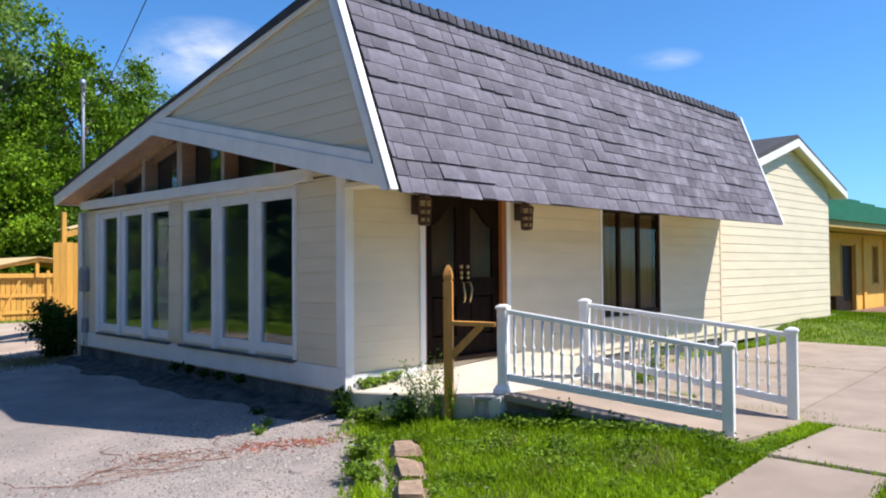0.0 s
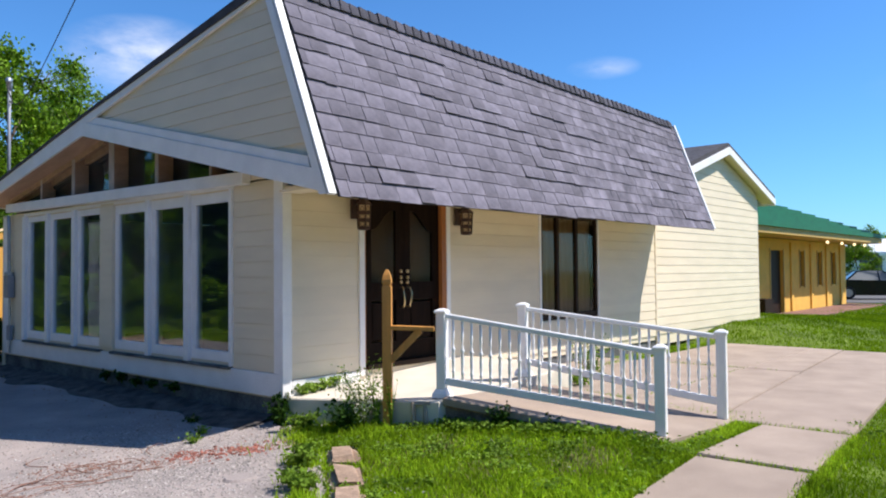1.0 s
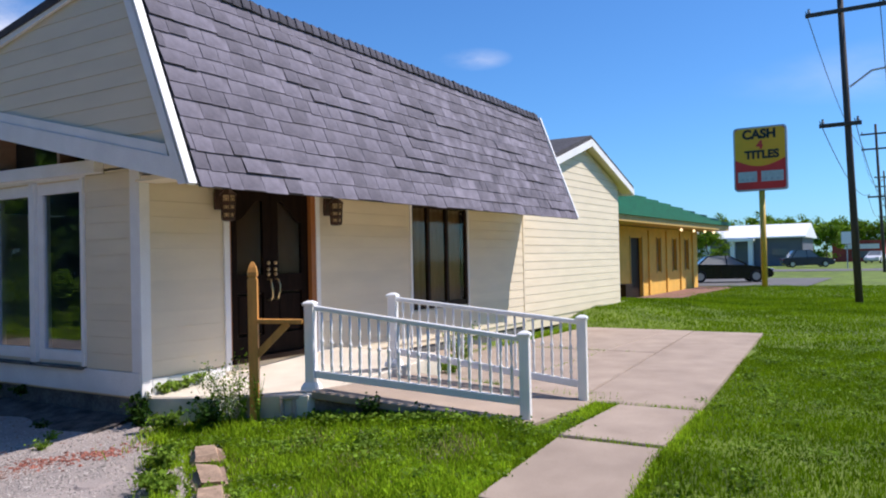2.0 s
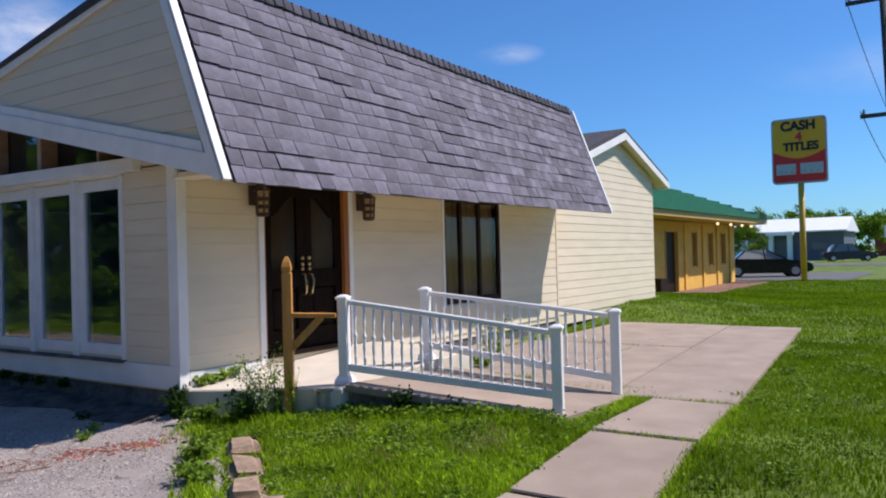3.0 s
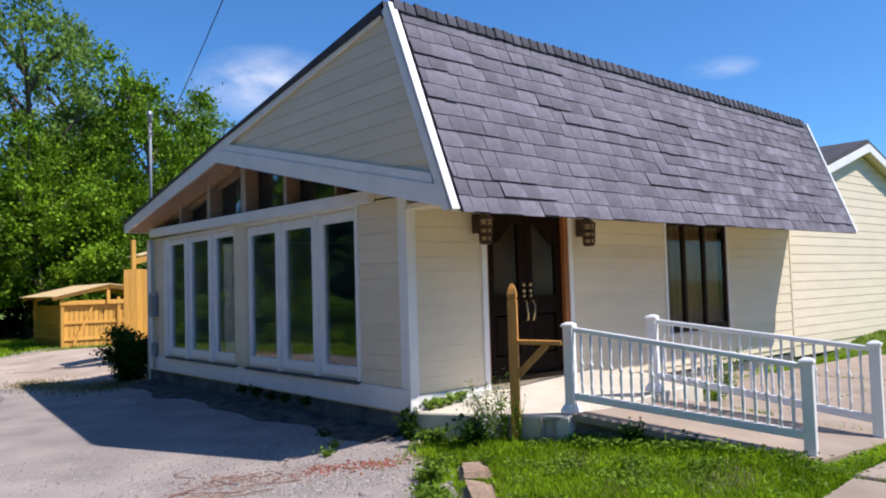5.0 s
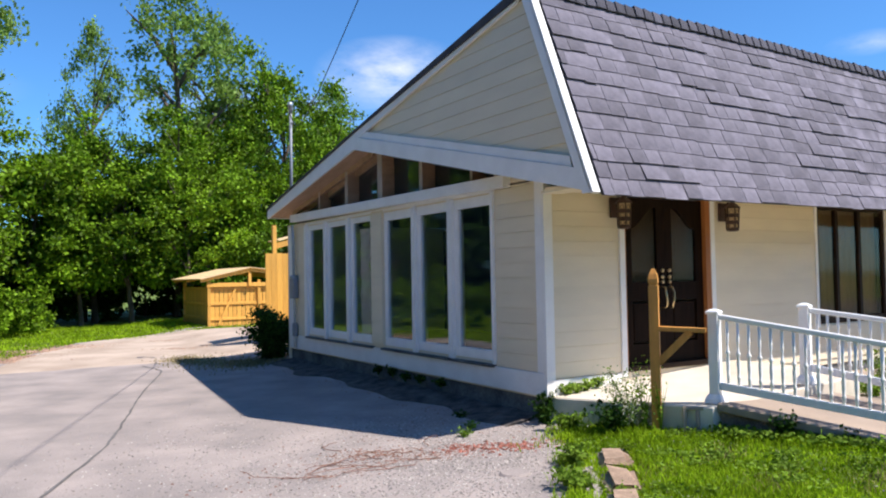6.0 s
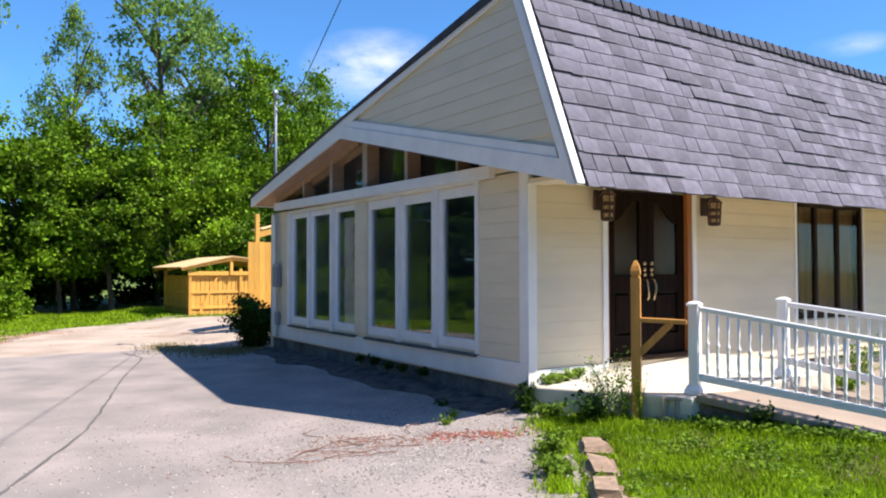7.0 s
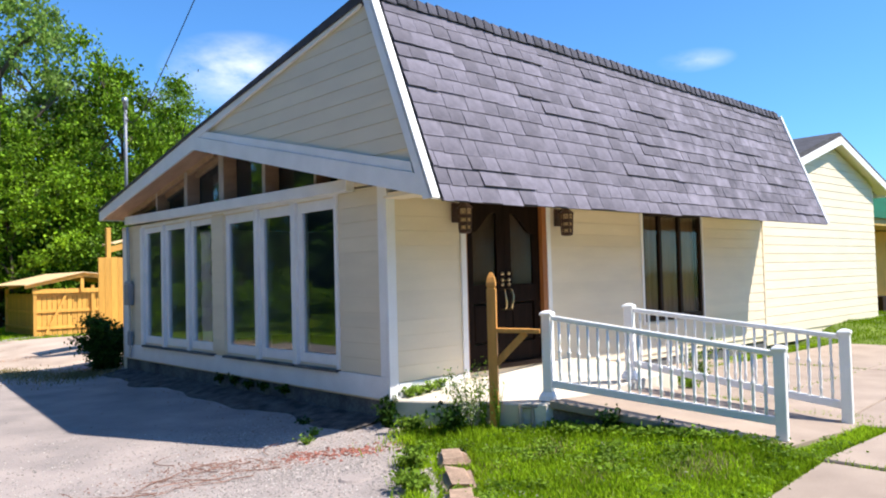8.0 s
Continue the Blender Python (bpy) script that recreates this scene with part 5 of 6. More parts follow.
weed("flowering_weed", (0.20, -1.02, ground_z(0.20, -1.02)), 0.66, 0.34, 900, 0.03, 61, "tall pale flowering weed before the porch slab", flowers=3200)
weed("leafy_weed", (0.05, -0.95, ground_z(0.05, -0.95)), 0.30, 0.24, 700, 0.05, 62, "dark leafy weed at the porch foot", material=M_LEAFDARK)
weed("leafy_weed", (0.31, -1.14, ground_z(0.31, -1.14)), 0.5, 0.14, 170, 0.035, 63, "thin leafy weed beside the wooden post")
weed("leafy_weed", (0.37, -1.30, ground_z(0.37, -1.30)), 0.52, 0.10, 80, 0.035, 68, "thin leafy weed beside the wooden post")
weed("leafy_weed", (-0.95, -1.5, ground_z(-0.95, -1.5)), 0.17, 0.17, 700, 0.045, 64, "low green weed by the edging blocks")
weed("leafy_weed", (-1.42, -2.08, ground_z(-1.42, -2.08)), 0.15, 0.17, 700, 0.045, 65, "low green weed by the edging blocks")
weed("leafy_weed", (-0.1, -0.5, ground_z(-0.1, -0.5)), 0.16, 0.22, 420, 0.05, 66, "low weed at the house corner")
weed("leafy_weed", (-0.1, -0.08, -0.12), 0.34, 0.14, 420, 0.055, 67, "dark vine clump on the foundation corner", material=M_LEAFDARK)
weed("leafy_weed", (0.78, -2.35, 0.0), 0.26, 0.12, 240, 0.045, 69, "weed sprouting at the ramp side", material=M_LEAFDARK)
weed("leafy_weed", (0.92, -2.9, 0.0), 0.16, 0.14, 220, 0.04, 70, "weed sprouting at the ramp side", material=M_LEAFDARK)
weed("flowering_weed", (4.3, -1.35, 0.04), 0.55, 0.3, 500, 0.045, 71, "tall pale flowering weed growing from the patio joint", flowers=420)
weed("leafy_weed", (3.7, -1.5, 0.03), 0.2, 0.3, 420, 0.05, 72, "low weeds growing from the patio joint")
for k, (x, y) in enumerate([(0.2, -0.09), (0.34, -0.1), (0.5, -0.09), (0.68, -0.08)]):
    weed("ivy_clump", (x, y, 0.2 + 0.08 * x), 0.09, 0.10, 200, 0.045, 80 + k, "bright green ivy clump on the porch slab against the wall", "ivy", material=M_IVY)
for k, (y, h) in enumerate([(2.2, 0.2), (2.75, 0.14), (3.6, 0.22), (4.1, 0.18), (3.2, 0.12)]):
    weed("foundation_vine", (-0.05, y, 0.06), h * 0.55, 0.10, 170, 0.05, 90 + k, "dark vine hanging under the skirt board", "vine", material=M_LEAFDARK)
for k, (x, y) in enumerate([(-1.05, 0.1), (-0.75, 0.4), (-0.5, 1.0)]):
    weed("drive_weed", (x, y, -0.15), 0.09, 0.14, 120, 0.035, 100 + k, "small weed growing through the drive", "weed", material=M_LEAFDARK if y > 0.5 else None)
weed("corner_bush", (-0.12, 8.78, -0.15), 1.0, 0.6, 15000, 0.065, 120, "dark green bush at the back house corner", "bush", material=M_LEAFDARK)


def clover(name, spots, seed, label, size):
    """Broad-leaved clover and dandelion leaves low in the lawn."""
    v, f = leaf_cloud([(x, y, ground_z(x, y) + 0.035, w) for x, y, w in spots], 60, (0.10, 0.10, 0.018), size, seed, flat=0.75)
    return tagged(new(name, cloud_mesh(name, v, f, M_WEED)), label, "clover", kind="stuff")


rc = random.Random(77)
spots = [(rc.uniform(-1.9, 1.8), rc.uniform(-4.3, -1.0), rc.uniform(0.4, 1.5)) for _ in range(130)]
clover("lawn_clover", [s for s in spots if not off_lawn(s[0], s[1]) and not off_lawn(s[0] + 0.1, s[1])], 301, "clover and dandelion leaves in the lawn", 0.036)
spots = [(rc.uniform(-2, 9), rc.uniform(-7.3, -4.95), rc.uniform(0.4, 1.4)) for _ in range(120)]
clover("lawn_clover", [s for s in spots if not off_lawn(s[0], s[1])], 302, "clover leaves in the verge", 0.035)
spots = [(0.64 + 0.55 * s + rc.uniform(-0.14, 0.0), -1.8 - 2.05 * s, rc.uniform(0.2, 0.9)) for s in [i / 22 for i in range(23)]]
clover("bank_weeds", [(x, y, w) for x, y, w in spots], 303, "broad weed leaves along the ramp edge", 0.045)


# ---- trees ----
def tree_thing(name, seed, height, crown_r, crown_lo, clumps, per, leaf, label, material, limbs=7, tops=1.0):
    """A tapered trunk with limbs, and a crown of leaf clumps with gaps."""
    rr = random.Random(seed)
    t = thing(name, label, "tree", (0, 0, 0))
    bm = bmesh.new()
    lean = Vector((rr.uniform(-0.06, 0.06), rr.uniform(-0.06, 0.06), 0))
    spine = [Vector((0, 0, -0.3)) + (Vector((0, 0, height * 0.92)) + lean * height) * s + Vector((0.2 * math.sin(s * 5 + seed), 0.2 * math.cos(s * 4 + seed), 0)) * s for s in [i / 7 for i in range(8)]]
    r0 = height * 0.017
    tube(spine, [r0 * (1.15 - s * 0.14) * (1 if s else 1.3) for s in range(8)], 8, bm)
    centres = []
    for k in range(limbs):
        s = rr.uniform(max(0.12, crown_lo), 0.85)
        p = spine[int(s * 7)].lerp(spine[min(7, int(s * 7) + 1)], s * 7 % 1)
        a = k * 2.4 + rr.uniform(-0.5, 0.5)
        ln = crown_r * (1.15 - 0.55 * s) * rr.uniform(0.7, 1.2)
        q = p + Vector((ln * math.cos(a), ln * math.sin(a), ln * rr.uniform(0.5, 1.3)))
        mid = (p + q) / 2 + Vector((0, 0, 0.12 * ln))
        tube([p, mid, q], [r0 * 0.5, r0 * 0.32, r0 * 0.08], 6, bm)
        for _ in range(max(2, clumps // limbs // 2)):
            u = rr.uniform(0.45, 1.1)
            c = p.lerp(q, u) + Vector((rr.gauss(0, 0.16), rr.gauss(0, 0.16), rr.gauss(0.05, 0.16))) * crown_r
            centres.append((*c, rr.uniform(0.5, 1.4)))
            if rr.random() < 0.4:
                tube([mid, (mid + c) / 2 + Vector((0, 0, 0.1)), c], [r0 * 0.18, r0 * 0.1, r0 * 0.03], 5, bm)
    while len(centres) < clumps:
        s = rr.uniform(crown_lo, 1.0) ** 0.9
        a, r = rr.uniform(0, 6.3), crown_r * math.sin(math.pi * min(1, (s - crown_lo) / (1 - crown_lo) * 0.8 + 0.16)) * rr.uniform(0.3, 1.0) ** 0.6
        centres.append((r * math.cos(a) + lean.x * s * height, r * math.sin(a) + lean.y * s * height, s * height * tops, rr.uniform(0.5, 1.4)))
    part("trunk", bm, M_BARK, t)
    v, f = leaf_cloud(centres, per, (crown_r * 0.112, crown_r * 0.112, crown_r * 0.08), leaf, seed, droop=0.25, flat=0.2)
    under(new("crown", cloud_mesh("crown", v, f, material)), t)
    return t



def plant(src, spots, group, drop=-0.1):
    """The source stands at the first spot, copies of it at the others: (x, y, turn, scale[, slimness])."""
    for i, (x, y, turn, sc, *slim) in enumerate(spots):
        if group == G:
            x, y = x + 0.55, y + 0.8
        m = pose(x, y, ground_z(x, y) + drop, 0, 0, turn)
        ob = src
        if i:
            ob = copy_thing(src, m)
        w = sc * (slim[0] if slim else 1)
        ob.matrix_basis = m @ Matrix.Diagonal((w, w, sc, 1))
        tagged(ob, group=group)


G = "trees behind the drive"
tall = tree_thing("tall_tree", 201, 11.5, 3.0, 0.36, 58, 130, 0.17, "tall sparse green tree with bare limbs showing", M_LEAFPALE, 9)
plant(tall, [(2.8, 30.0, 0, 1.36, 0.9), (-1.9, 29.5, 120, 1.14, 0.55), (4.8, 31.5, 250, 1.30, 0.7), (-7.2, 27.0, 60, 1.32, 0.8), (12.0, 35, 200, 1.1)], G)
broad = tree_thing("broad_tree", 202, 9.0, 3.4, 0.2, 95, 200, 0.18, "broad leafy green tree with a dense crown", M_LEAF, 10)
plant(broad, [(1.6, 27.5, 10, 0.93), (7.4, 29.5, 140, 1.3, 0.75), (-1.6, 28, 200, 0.86), (-7.4, 24.5, 290, 0.86), (13.5, 34, 80, 1.1), (10.8, 32, 10, 1.1), (4.6, 28, 60, 0.95)], G)
low = tree_thing("thicket_tree", 203, 6.2, 2.6, 0.22, 90, 190, 0.18, "low thicket tree with hanging leafy boughs", M_LEAF, 9)
plant(low, [(-0.6, 25.2, 0, 1.0), (3.4, 26.2, 70, 0.95), (6.4, 27.8, 180, 1.0), (-4.4, 25.0, 250, 1.0), (-7.0, 22.0, 30, 0.95), (10.2, 28.5, 300, 1.05), (-9.8, 20.5, 150, 0.9), (-2.4, 25.6, 330, 0.9), (1.5, 24.9, 100, 0.9)], G)
shrub = tree_thing("undergrowth_shrub", 204, 2.2, 1.5, 0.02, 60, 110, 0.16, "dense green undergrowth shrub at the wood's edge", M_LEAFDARK, 8)
plant(shrub, [(-1.8, 29.4, 0, 1.6), (0.6, 29.6, 90, 1.5), (3.0, 30.2, 200, 1.7), (5.4, 30.6, 40, 1.6), (-4.4, 28.3, 130, 1.7), (-6.4, 25.8, 220, 1.5), (8.0, 31.4, 300, 1.7), (-9.0, 24.0, 20, 1.5), (10.6, 33.0, 110, 1.8), (3.0, 26.6, 60, 0.9), (-11.5, 24.5, 30, 1.6), (-9.0, 28.5, 160, 1.7), (-13.0, 21.0, 250, 1.6), (-6.6, 30.0, 310, 1.7), (0.0, 32.0, 10, 1.8), (-3.0, 32.0, 100, 1.8), (3.5, 33.0, 190, 1.8)], G)
bush = tree_thing("edge_bush", 205, 1.7, 1.4, 0.02, 50, 110, 0.14, "bright green bush at the grassy wood's edge", M_LEAF, 8)
plant(bush, [(-5.6, 20.2, 0, 1.0), (-6.6, 18.2, 90, 1.0), (-7.6, 16.0, 200, 0.9), (-4.6, 22.4, 40, 0.8), (-8.6, 13.8, 170, 0.9)], G)
far = tree_thing("distant_tree", 206, 6.2, 2.6, 0.12, 80, 60, 0.34, "rounded green tree in the distance", M_LEAF, 8)
# unseen trees across drive and street, added to mirror in panes and cut skylight
screen = tree_thing("screen_tree", 207, 6.2, 2.6, 0.05, 90, 110, 0.26, "unseen dark green tree added to cut sky light and mirror in panes", M_LEAFDARK, 8)
plant(screen, [(-14, -8, 80, 1.4), (-15, -3, 160, 1.6), (-14, 2, 240, 1.5), (-15, 6.5, 320, 1.7), (-14.5, 11, 40, 1.6), (-15, 16, 120, 1.7), (-16, 21.5, 200, 1.7), (-17, 27.5, 20, 1.7), (-15, -14, 280, 1.4), (-10, -23, 0, 1.5), (-4, -24, 70, 1.4), (2, -23, 140, 1.5), (8, -24, 210, 1.4), (14, -23, 280, 1.5), (20, -24, 350, 1.4), (26, -25, 60, 1.5)], "trees across the drive and street")



# ---- board enclosure and fence behind the house ----
def fence_board(w, h):
    bm = bmesh.new()
    box(-w / 2, -0.009, 0, w / 2, 0.009, h, 0.003, bm)
    return mesh_of("board", bm, M_CEDAR)


enclosure = thing("board_enclosure", "new yellow board enclosure with a low gabled roof frame", "enclosure", (0.68, 18.7, -0.15))
for x, y, h in [(0.68, 18.7, 1.62), (2.4, 18.7, 1.66), (4.2, 18.7, 1.62), (0.74, 22.4, 1.6), (4.2, 22.4, 1.6)]:
    part("post", box(x - 0.05, y - 0.05, -0.2, x + 0.05, y + 0.05, h - 0.15, 0.006), M_CEDAR, enclosure)
for z in (0.2, 0.72, 1.22):
    part("rail", box(0.73, 18.70, z - 0.045, 4.15, 18.74, z + 0.045, 0.004), M_CEDAR, enclosure)
    part("rail", box(0.70, 18.75, z - 0.045, 0.74, 22.35, z + 0.045, 0.004), M_CEDAR, enclosure)
me_board = fence_board(0.135, 1.33)
for i in range(23):
    piece("board", me_board, pose(0.82 + i * 0.15, 18.76 if i % 2 else 18.755, -0.06 + 0.012 * ((i * 7) % 3), 0, 0, 0), enclosure)
for i in range(24):
    piece("board", me_board, pose(0.76, 18.85 + i * 0.152, -0.06 + 0.012 * ((i * 5) % 3), 0, 0, 90), enclosure)
part("brace", bar((1.0, 18.69, 0.0), (1.6, 18.69, 1.25), 0.03, 0.07), M_CEDAR, enclosure)
for y in (18.55, 20.5, 22.5):
    part("rafter", bar((0.36, y, 1.50), (2.05, y, 1.86), 0.05, 0.13, 0.004), M_CEDAR, enclosure)
    part("rafter", bar((2.05, y, 1.86), (5.0, y, 1.51), 0.05, 0.13, 0.004), M_CEDAR, enclosure)
part("roof_sheet", prism([(0.38, 1.545), (2.05, 1.925), (5.06, 1.56), (5.06, 1.585), (2.05, 1.95), (0.30, 1.57)], 18.45, 22.7, "xz"), M_ROOFLUMBER, enclosure)
part("top_beam", box(0.6, 18.62, 1.28, 4.3, 18.70, 1.42, 0.005), M_CEDAR, enclosure)
part("king_post", box(2.0, 18.56, 1.3, 2.1, 18.64, 1.86), M_CEDAR, enclosure)
shift(enclosure, 0.62, 0.78, 0.04)

panel = thing("board_fence", "tall yellow board fence with a post and rafters behind the house", "fence", (1.8, 11.4, -0.15))
me_tall = fence_board(0.14, 2.32)
for i in range(18):
    piece("board", me_tall, pose(0.66 + i * 0.142, 11.4, -0.15 + 0.004 * (i % 3), 0, 0, 0), panel)
for z in (0.3, 1.1, 1.85):
    part("rail", box(0.6, 11.42, z, 3.2, 11.46, z + 0.09), M_CEDAR, panel)
part("post", box(0.80, 11.47, -0.3, 0.90, 11.57, 2.86, 0.006), M_CEDAR, panel)
part("post", box(3.0, 11.47, -0.3, 3.1, 11.57, 2.4, 0.006), M_CEDAR, panel)
part("rafter", bar((0.9, 11.6, 2.36), (3.2, 11.6, 2.98), 0.05, 0.14), M_CEDAR, panel)
part("roof_board", bar((0.98, 11.95, 2.50), (3.2, 11.95, 3.1), 0.8, 0.03), M_ROOFLUMBER, panel)
stick = thing("leaning_stake", "thin wooden stake leaning on the board fence", "stake", (0.5, 10.9, -0.15))
part("stake", bar((1.02, 10.7, -0.12), (0.72, 11.36, 0.55), 0.03, 0.03), M_CEDAR, stick)

# ---- yellow building with the green roof ----
yb = thing("yellow_building", "low yellow stucco shop with a green metal hip roof", "building", (25, 5, 0))
shell_b = bmesh.new()
Y0 = 1.0
holes = [(21.65, 23.0, 0.0, 2.2), (24.9, 25.45, 0.9, 2.2), (27.15, 27.75, 0.9, 2.2), (29.1, 29.75, 0.9, 2.2)]
xs = [18.0] + [v for h in holes for v in h[:2]] + [31.4]
for a, b in zip(xs[::2], xs[1::2]):
    box(a, Y0, -0.1, b, Y0 + 0.2, 2.6, bm=shell_b)
for a, b, lo, hi in holes:
    box(a, Y0, hi, b, Y0 + 0.2, 2.6, bm=shell_b)
    if lo > 0:
        box(a, Y0, -0.1, b, Y0 + 0.2, lo, bm=shell_b)
box(31.2, Y0 + 0.2, -0.1, 31.4, 9, 2.6, bm=shell_b)
box(18.0, Y0 + 0.2, -0.1, 18.2, 9, 2.6, bm=shell_b)
box(18.2, 8.8, -0.1, 31.2, 9, 2.6, bm=shell_b)
part("wall", shell_b, M_YELLOW, yb)
for a, b, lo, hi in holes:
    w = part("door" if lo == 0 else "window", box(a, Y0 + 0.10, max(lo, 0), b, Y0 + 0.14, hi), M_BRONZE, yb, "dark glazed shop door" if lo == 0 else "narrow dark window")
    part("frame", box(a - 0.06, Y0 - 0.03, lo - 0.06 if lo else 0.0, a, Y0 - 0.001, hi + 0.06), M_YTRIM, w)
    part("frame", box(b, Y0 - 0.03, lo - 0.06 if lo else 0.0, b + 0.06, Y0 - 0.001, hi + 0.06), M_YTRIM, w)
for x in (23.9, 26.3, 28.4, 30.5):
    part("pilaster", box(x - 0.14, Y0 - 0.06, -0.05, x + 0.14, Y0 - 0.002, 2.5, 0.01), M_YELLOW, yb)
part("eave_band", box(16.5, -0.22, 2.62, 32.2, Y0 - 0.07, 2.72), M_YTRIM, yb)
part("fascia", box(16.5, -0.26, 2.60, 32.24, -0.221, 2.84), M_YTRIM, yb)
part("fascia", box(32.201, -0.22, 2.60, 32.24, 10, 2.84), M_YTRIM, yb)
hip = bmesh.new()
c = [hip.verts.new(p) for p in ((16.4, -0.3, 2.85), (32.3, -0.3, 2.85), (32.3, 10.2, 2.85), (16.4, 10.2, 2.85), (20.0, 5.0, 4.95), (27.4, 5.0, 4.95))]
for f in ((0, 1, 5, 4), (1, 2, 5), (2, 3, 4, 5), (3, 0, 4), (0, 3, 2, 1)):
    hip.faces.new([c[i] for i in f])
hip_roof = part("roof", hip, M_GREENROOF, yb)
for i in range(12):
    s = i / 12
    y, z = -0.3 + 5.3 * s, 2.88 + 2.1 * s
    part("roof_batten", bar((16.4 + 3.6 * s, y, z), (32.3 - 4.9 * s, y, z + 0.02), 0.10, 0.17), M_GREENROOF, hip_roof)
part("roof_vent", lathe([(0.16, 0), (0.16, 0.25), (0.3, 0.28), (0.22, 0.42), (0.0, 0.45)], 10, (20.6, 4.6, 4.85)), M_GALV, hip_roof)
for x in (25.4, 27.4, 29.3, 31.0):
    b2 = bmesh.new()
    bmesh.ops.create_uvsphere(b2, u_segments=8, v_segments=6, radius=0.055, matrix=Matrix.Translation((x, 0.15, 2.52)))
    part("eave_lamp", b2, M_BULB, yb, "lit round eave lamp")
crate = thing("wooden_crate", "low dark wooden crate by the shop wall", "crate", (19.9, 0.6, 0))
part("crate_body", box(19.6, 0.5, -0.02, 20.3, 0.9, 0.6, 0.01), M_BRONZE, crate)
solid("shop_bed", slab([(19.0, 0.35), (31.6, 0.35), (31.6, 1.8), (19.0, 1.8)], 0.03, -0.1), M_TWIG, "brown mulch strip along the shop wall", "flower bed")


shift(yb, 0, 0.85)
shift(crate, 0, 0.85)


# ---- pole sign ----
def letters(text, size, material, at, parent, name):
    """Raised lettering on the face that looks along -x."""
    cu = bpy.data.curves.new("lettering", "FONT")
    cu.body, cu.size, cu.align_x, cu.align_y, cu.extrude = text, size, "CENTER", "CENTER", 0.01
    cu.offset = size * 0.045
    tmp = new("lettering", cu)
    me = bpy.data.meshes.new_from_object(tmp)
    bpy.data.objects.remove(tmp)
    me.materials.clear()
    me.materials.append(material)
    ob = under(new(name, me), parent)
    ob.matrix_basis = Matrix(((0, 0, -1, at[0]), (-1, 0, 0, at[1]), (0, 1, 0, at[2]), (0, 0, 0, 1)))
    return ob


def rounded(y0, y1, z0, z1, r):
    pts = []
    for cy, cz, a0 in ((y1 - r, z1 - r, 0), (y0 + r, z1 - r, 90), (y0 + r, z0 + r, 180), (y1 - r, z0 + r, 270)):
        pts += [(cy + r * math.cos(radians(a0 + k * 22.5)), cz + r * math.sin(radians(a0 + k * 22.5))) for k in range(5)]
    return pts


SX = 32.1
sign = thing("pole_sign", "yellow and red cabinet sign on a yellow steel pole", "sign", (SX + 0.15, -1.9, 0))
part("pole", tube([(SX + 0.15, -1.9, -0.1), (SX + 0.15, -1.88, 4.7)], 0.13, 12), M_POLEYEL, sign, smooth=True)
cab = part("cabinet", prism(rounded(-3.0, -0.72, 4.58, 7.5, 0.16), SX, SX + 0.3, "yz"), M_GALV, sign)
part("face", prism(rounded(-2.93, -0.79, 4.65, 7.43, 0.12), SX - 0.02, SX - 0.001, "yz"), M_SIGNRED, cab, "red lower sign face")
arc = [(-2.93, 7.3), (-2.80, 7.43), (-0.92, 7.43), (-0.79, 7.3)] + [(-0.79 - 2.14 * k / 14, 6.02 - 0.33 * math.sin(math.pi * k / 14)) for k in range(15)]
part("face", prism(arc, SX - 0.03, SX - 0.021, "yz"), M_SIGNYEL, cab, "yellow upper sign face")
letters("CASH", 0.56, M_BLACK, (SX - 0.035, -1.84, 7.13), cab, "lettering")
letters("4", 0.52, M_SIGNRED, (SX - 0.035, -1.86, 6.64), cab, "lettering")
letters("TITLES", 0.50, M_BLACK, (SX - 0.035, -1.94, 6.2), cab, "lettering")
part("changeable_panel", box(SX - 0.03, -1.72, 4.98, SX - 0.021, -0.9, 5.46), M_SIGNGREY, cab)
part("changeable_panel", box(SX - 0.03, -2.84, 4.98, SX - 0.021, -1.9, 5.46), M_SIGNGREY, cab)
for y in (-1.55, -1.30, -1.1, -2.6, -2.35, -2.1):
    part("bar", box(SX - 0.036, y - 0.05, 5.05, SX - 0.031, y + 0.05, 5.15), M_GALV, cab)

shift(sign, 0, 0.985, -0.195)

# ---- utility poles and wires ----
POLES = [(21.0, -5.37), (58.0, -4.8), (96.0, -4.0), (140.0, -3.2)]


def utility_pole(x, y):
    p = thing("utility_pole", "weathered wooden utility pole with crossarms", "utility pole", (x, y, 0), "poles along the street")
    part("shaft", tube([(x, y, -0.3), (x, y + 0.15, 4.5), (x, y + 0.34, 10.6)], [0.11, 0.10, 0.08], 10), M_POLEWOOD, p, smooth=True)
    for z, a, b in ((8.82, -1.15, 1.05), (5.38, -0.4, 0.75), (9.9, -1.1, 1.1)):
        arm = part("crossarm", box(x - 0.17, y + 0.2 + a, z - 0.06, x - 0.08, y + 0.2 + b, z + 0.06, 0.006), M_POLEWOOD, p)
        for s in (a + 0.1, b - 0.1):
            part("insulator", lathe([(0.03, 0), (0.05, 0.04), (0.03, 0.1), (0.04, 0.14), (0.0, 0.15)], 7, (x - 0.125, y + 0.2 + s, z + 0.06)), M_GREYBOX, arm)
    part("bracket", tube([(x, y + 0.1, 6.5), (x - 0.1, y - 0.5, 6.9), (x - 0.1, y - 1.6, 7.0)], 0.03, 6), M_GALV, p)


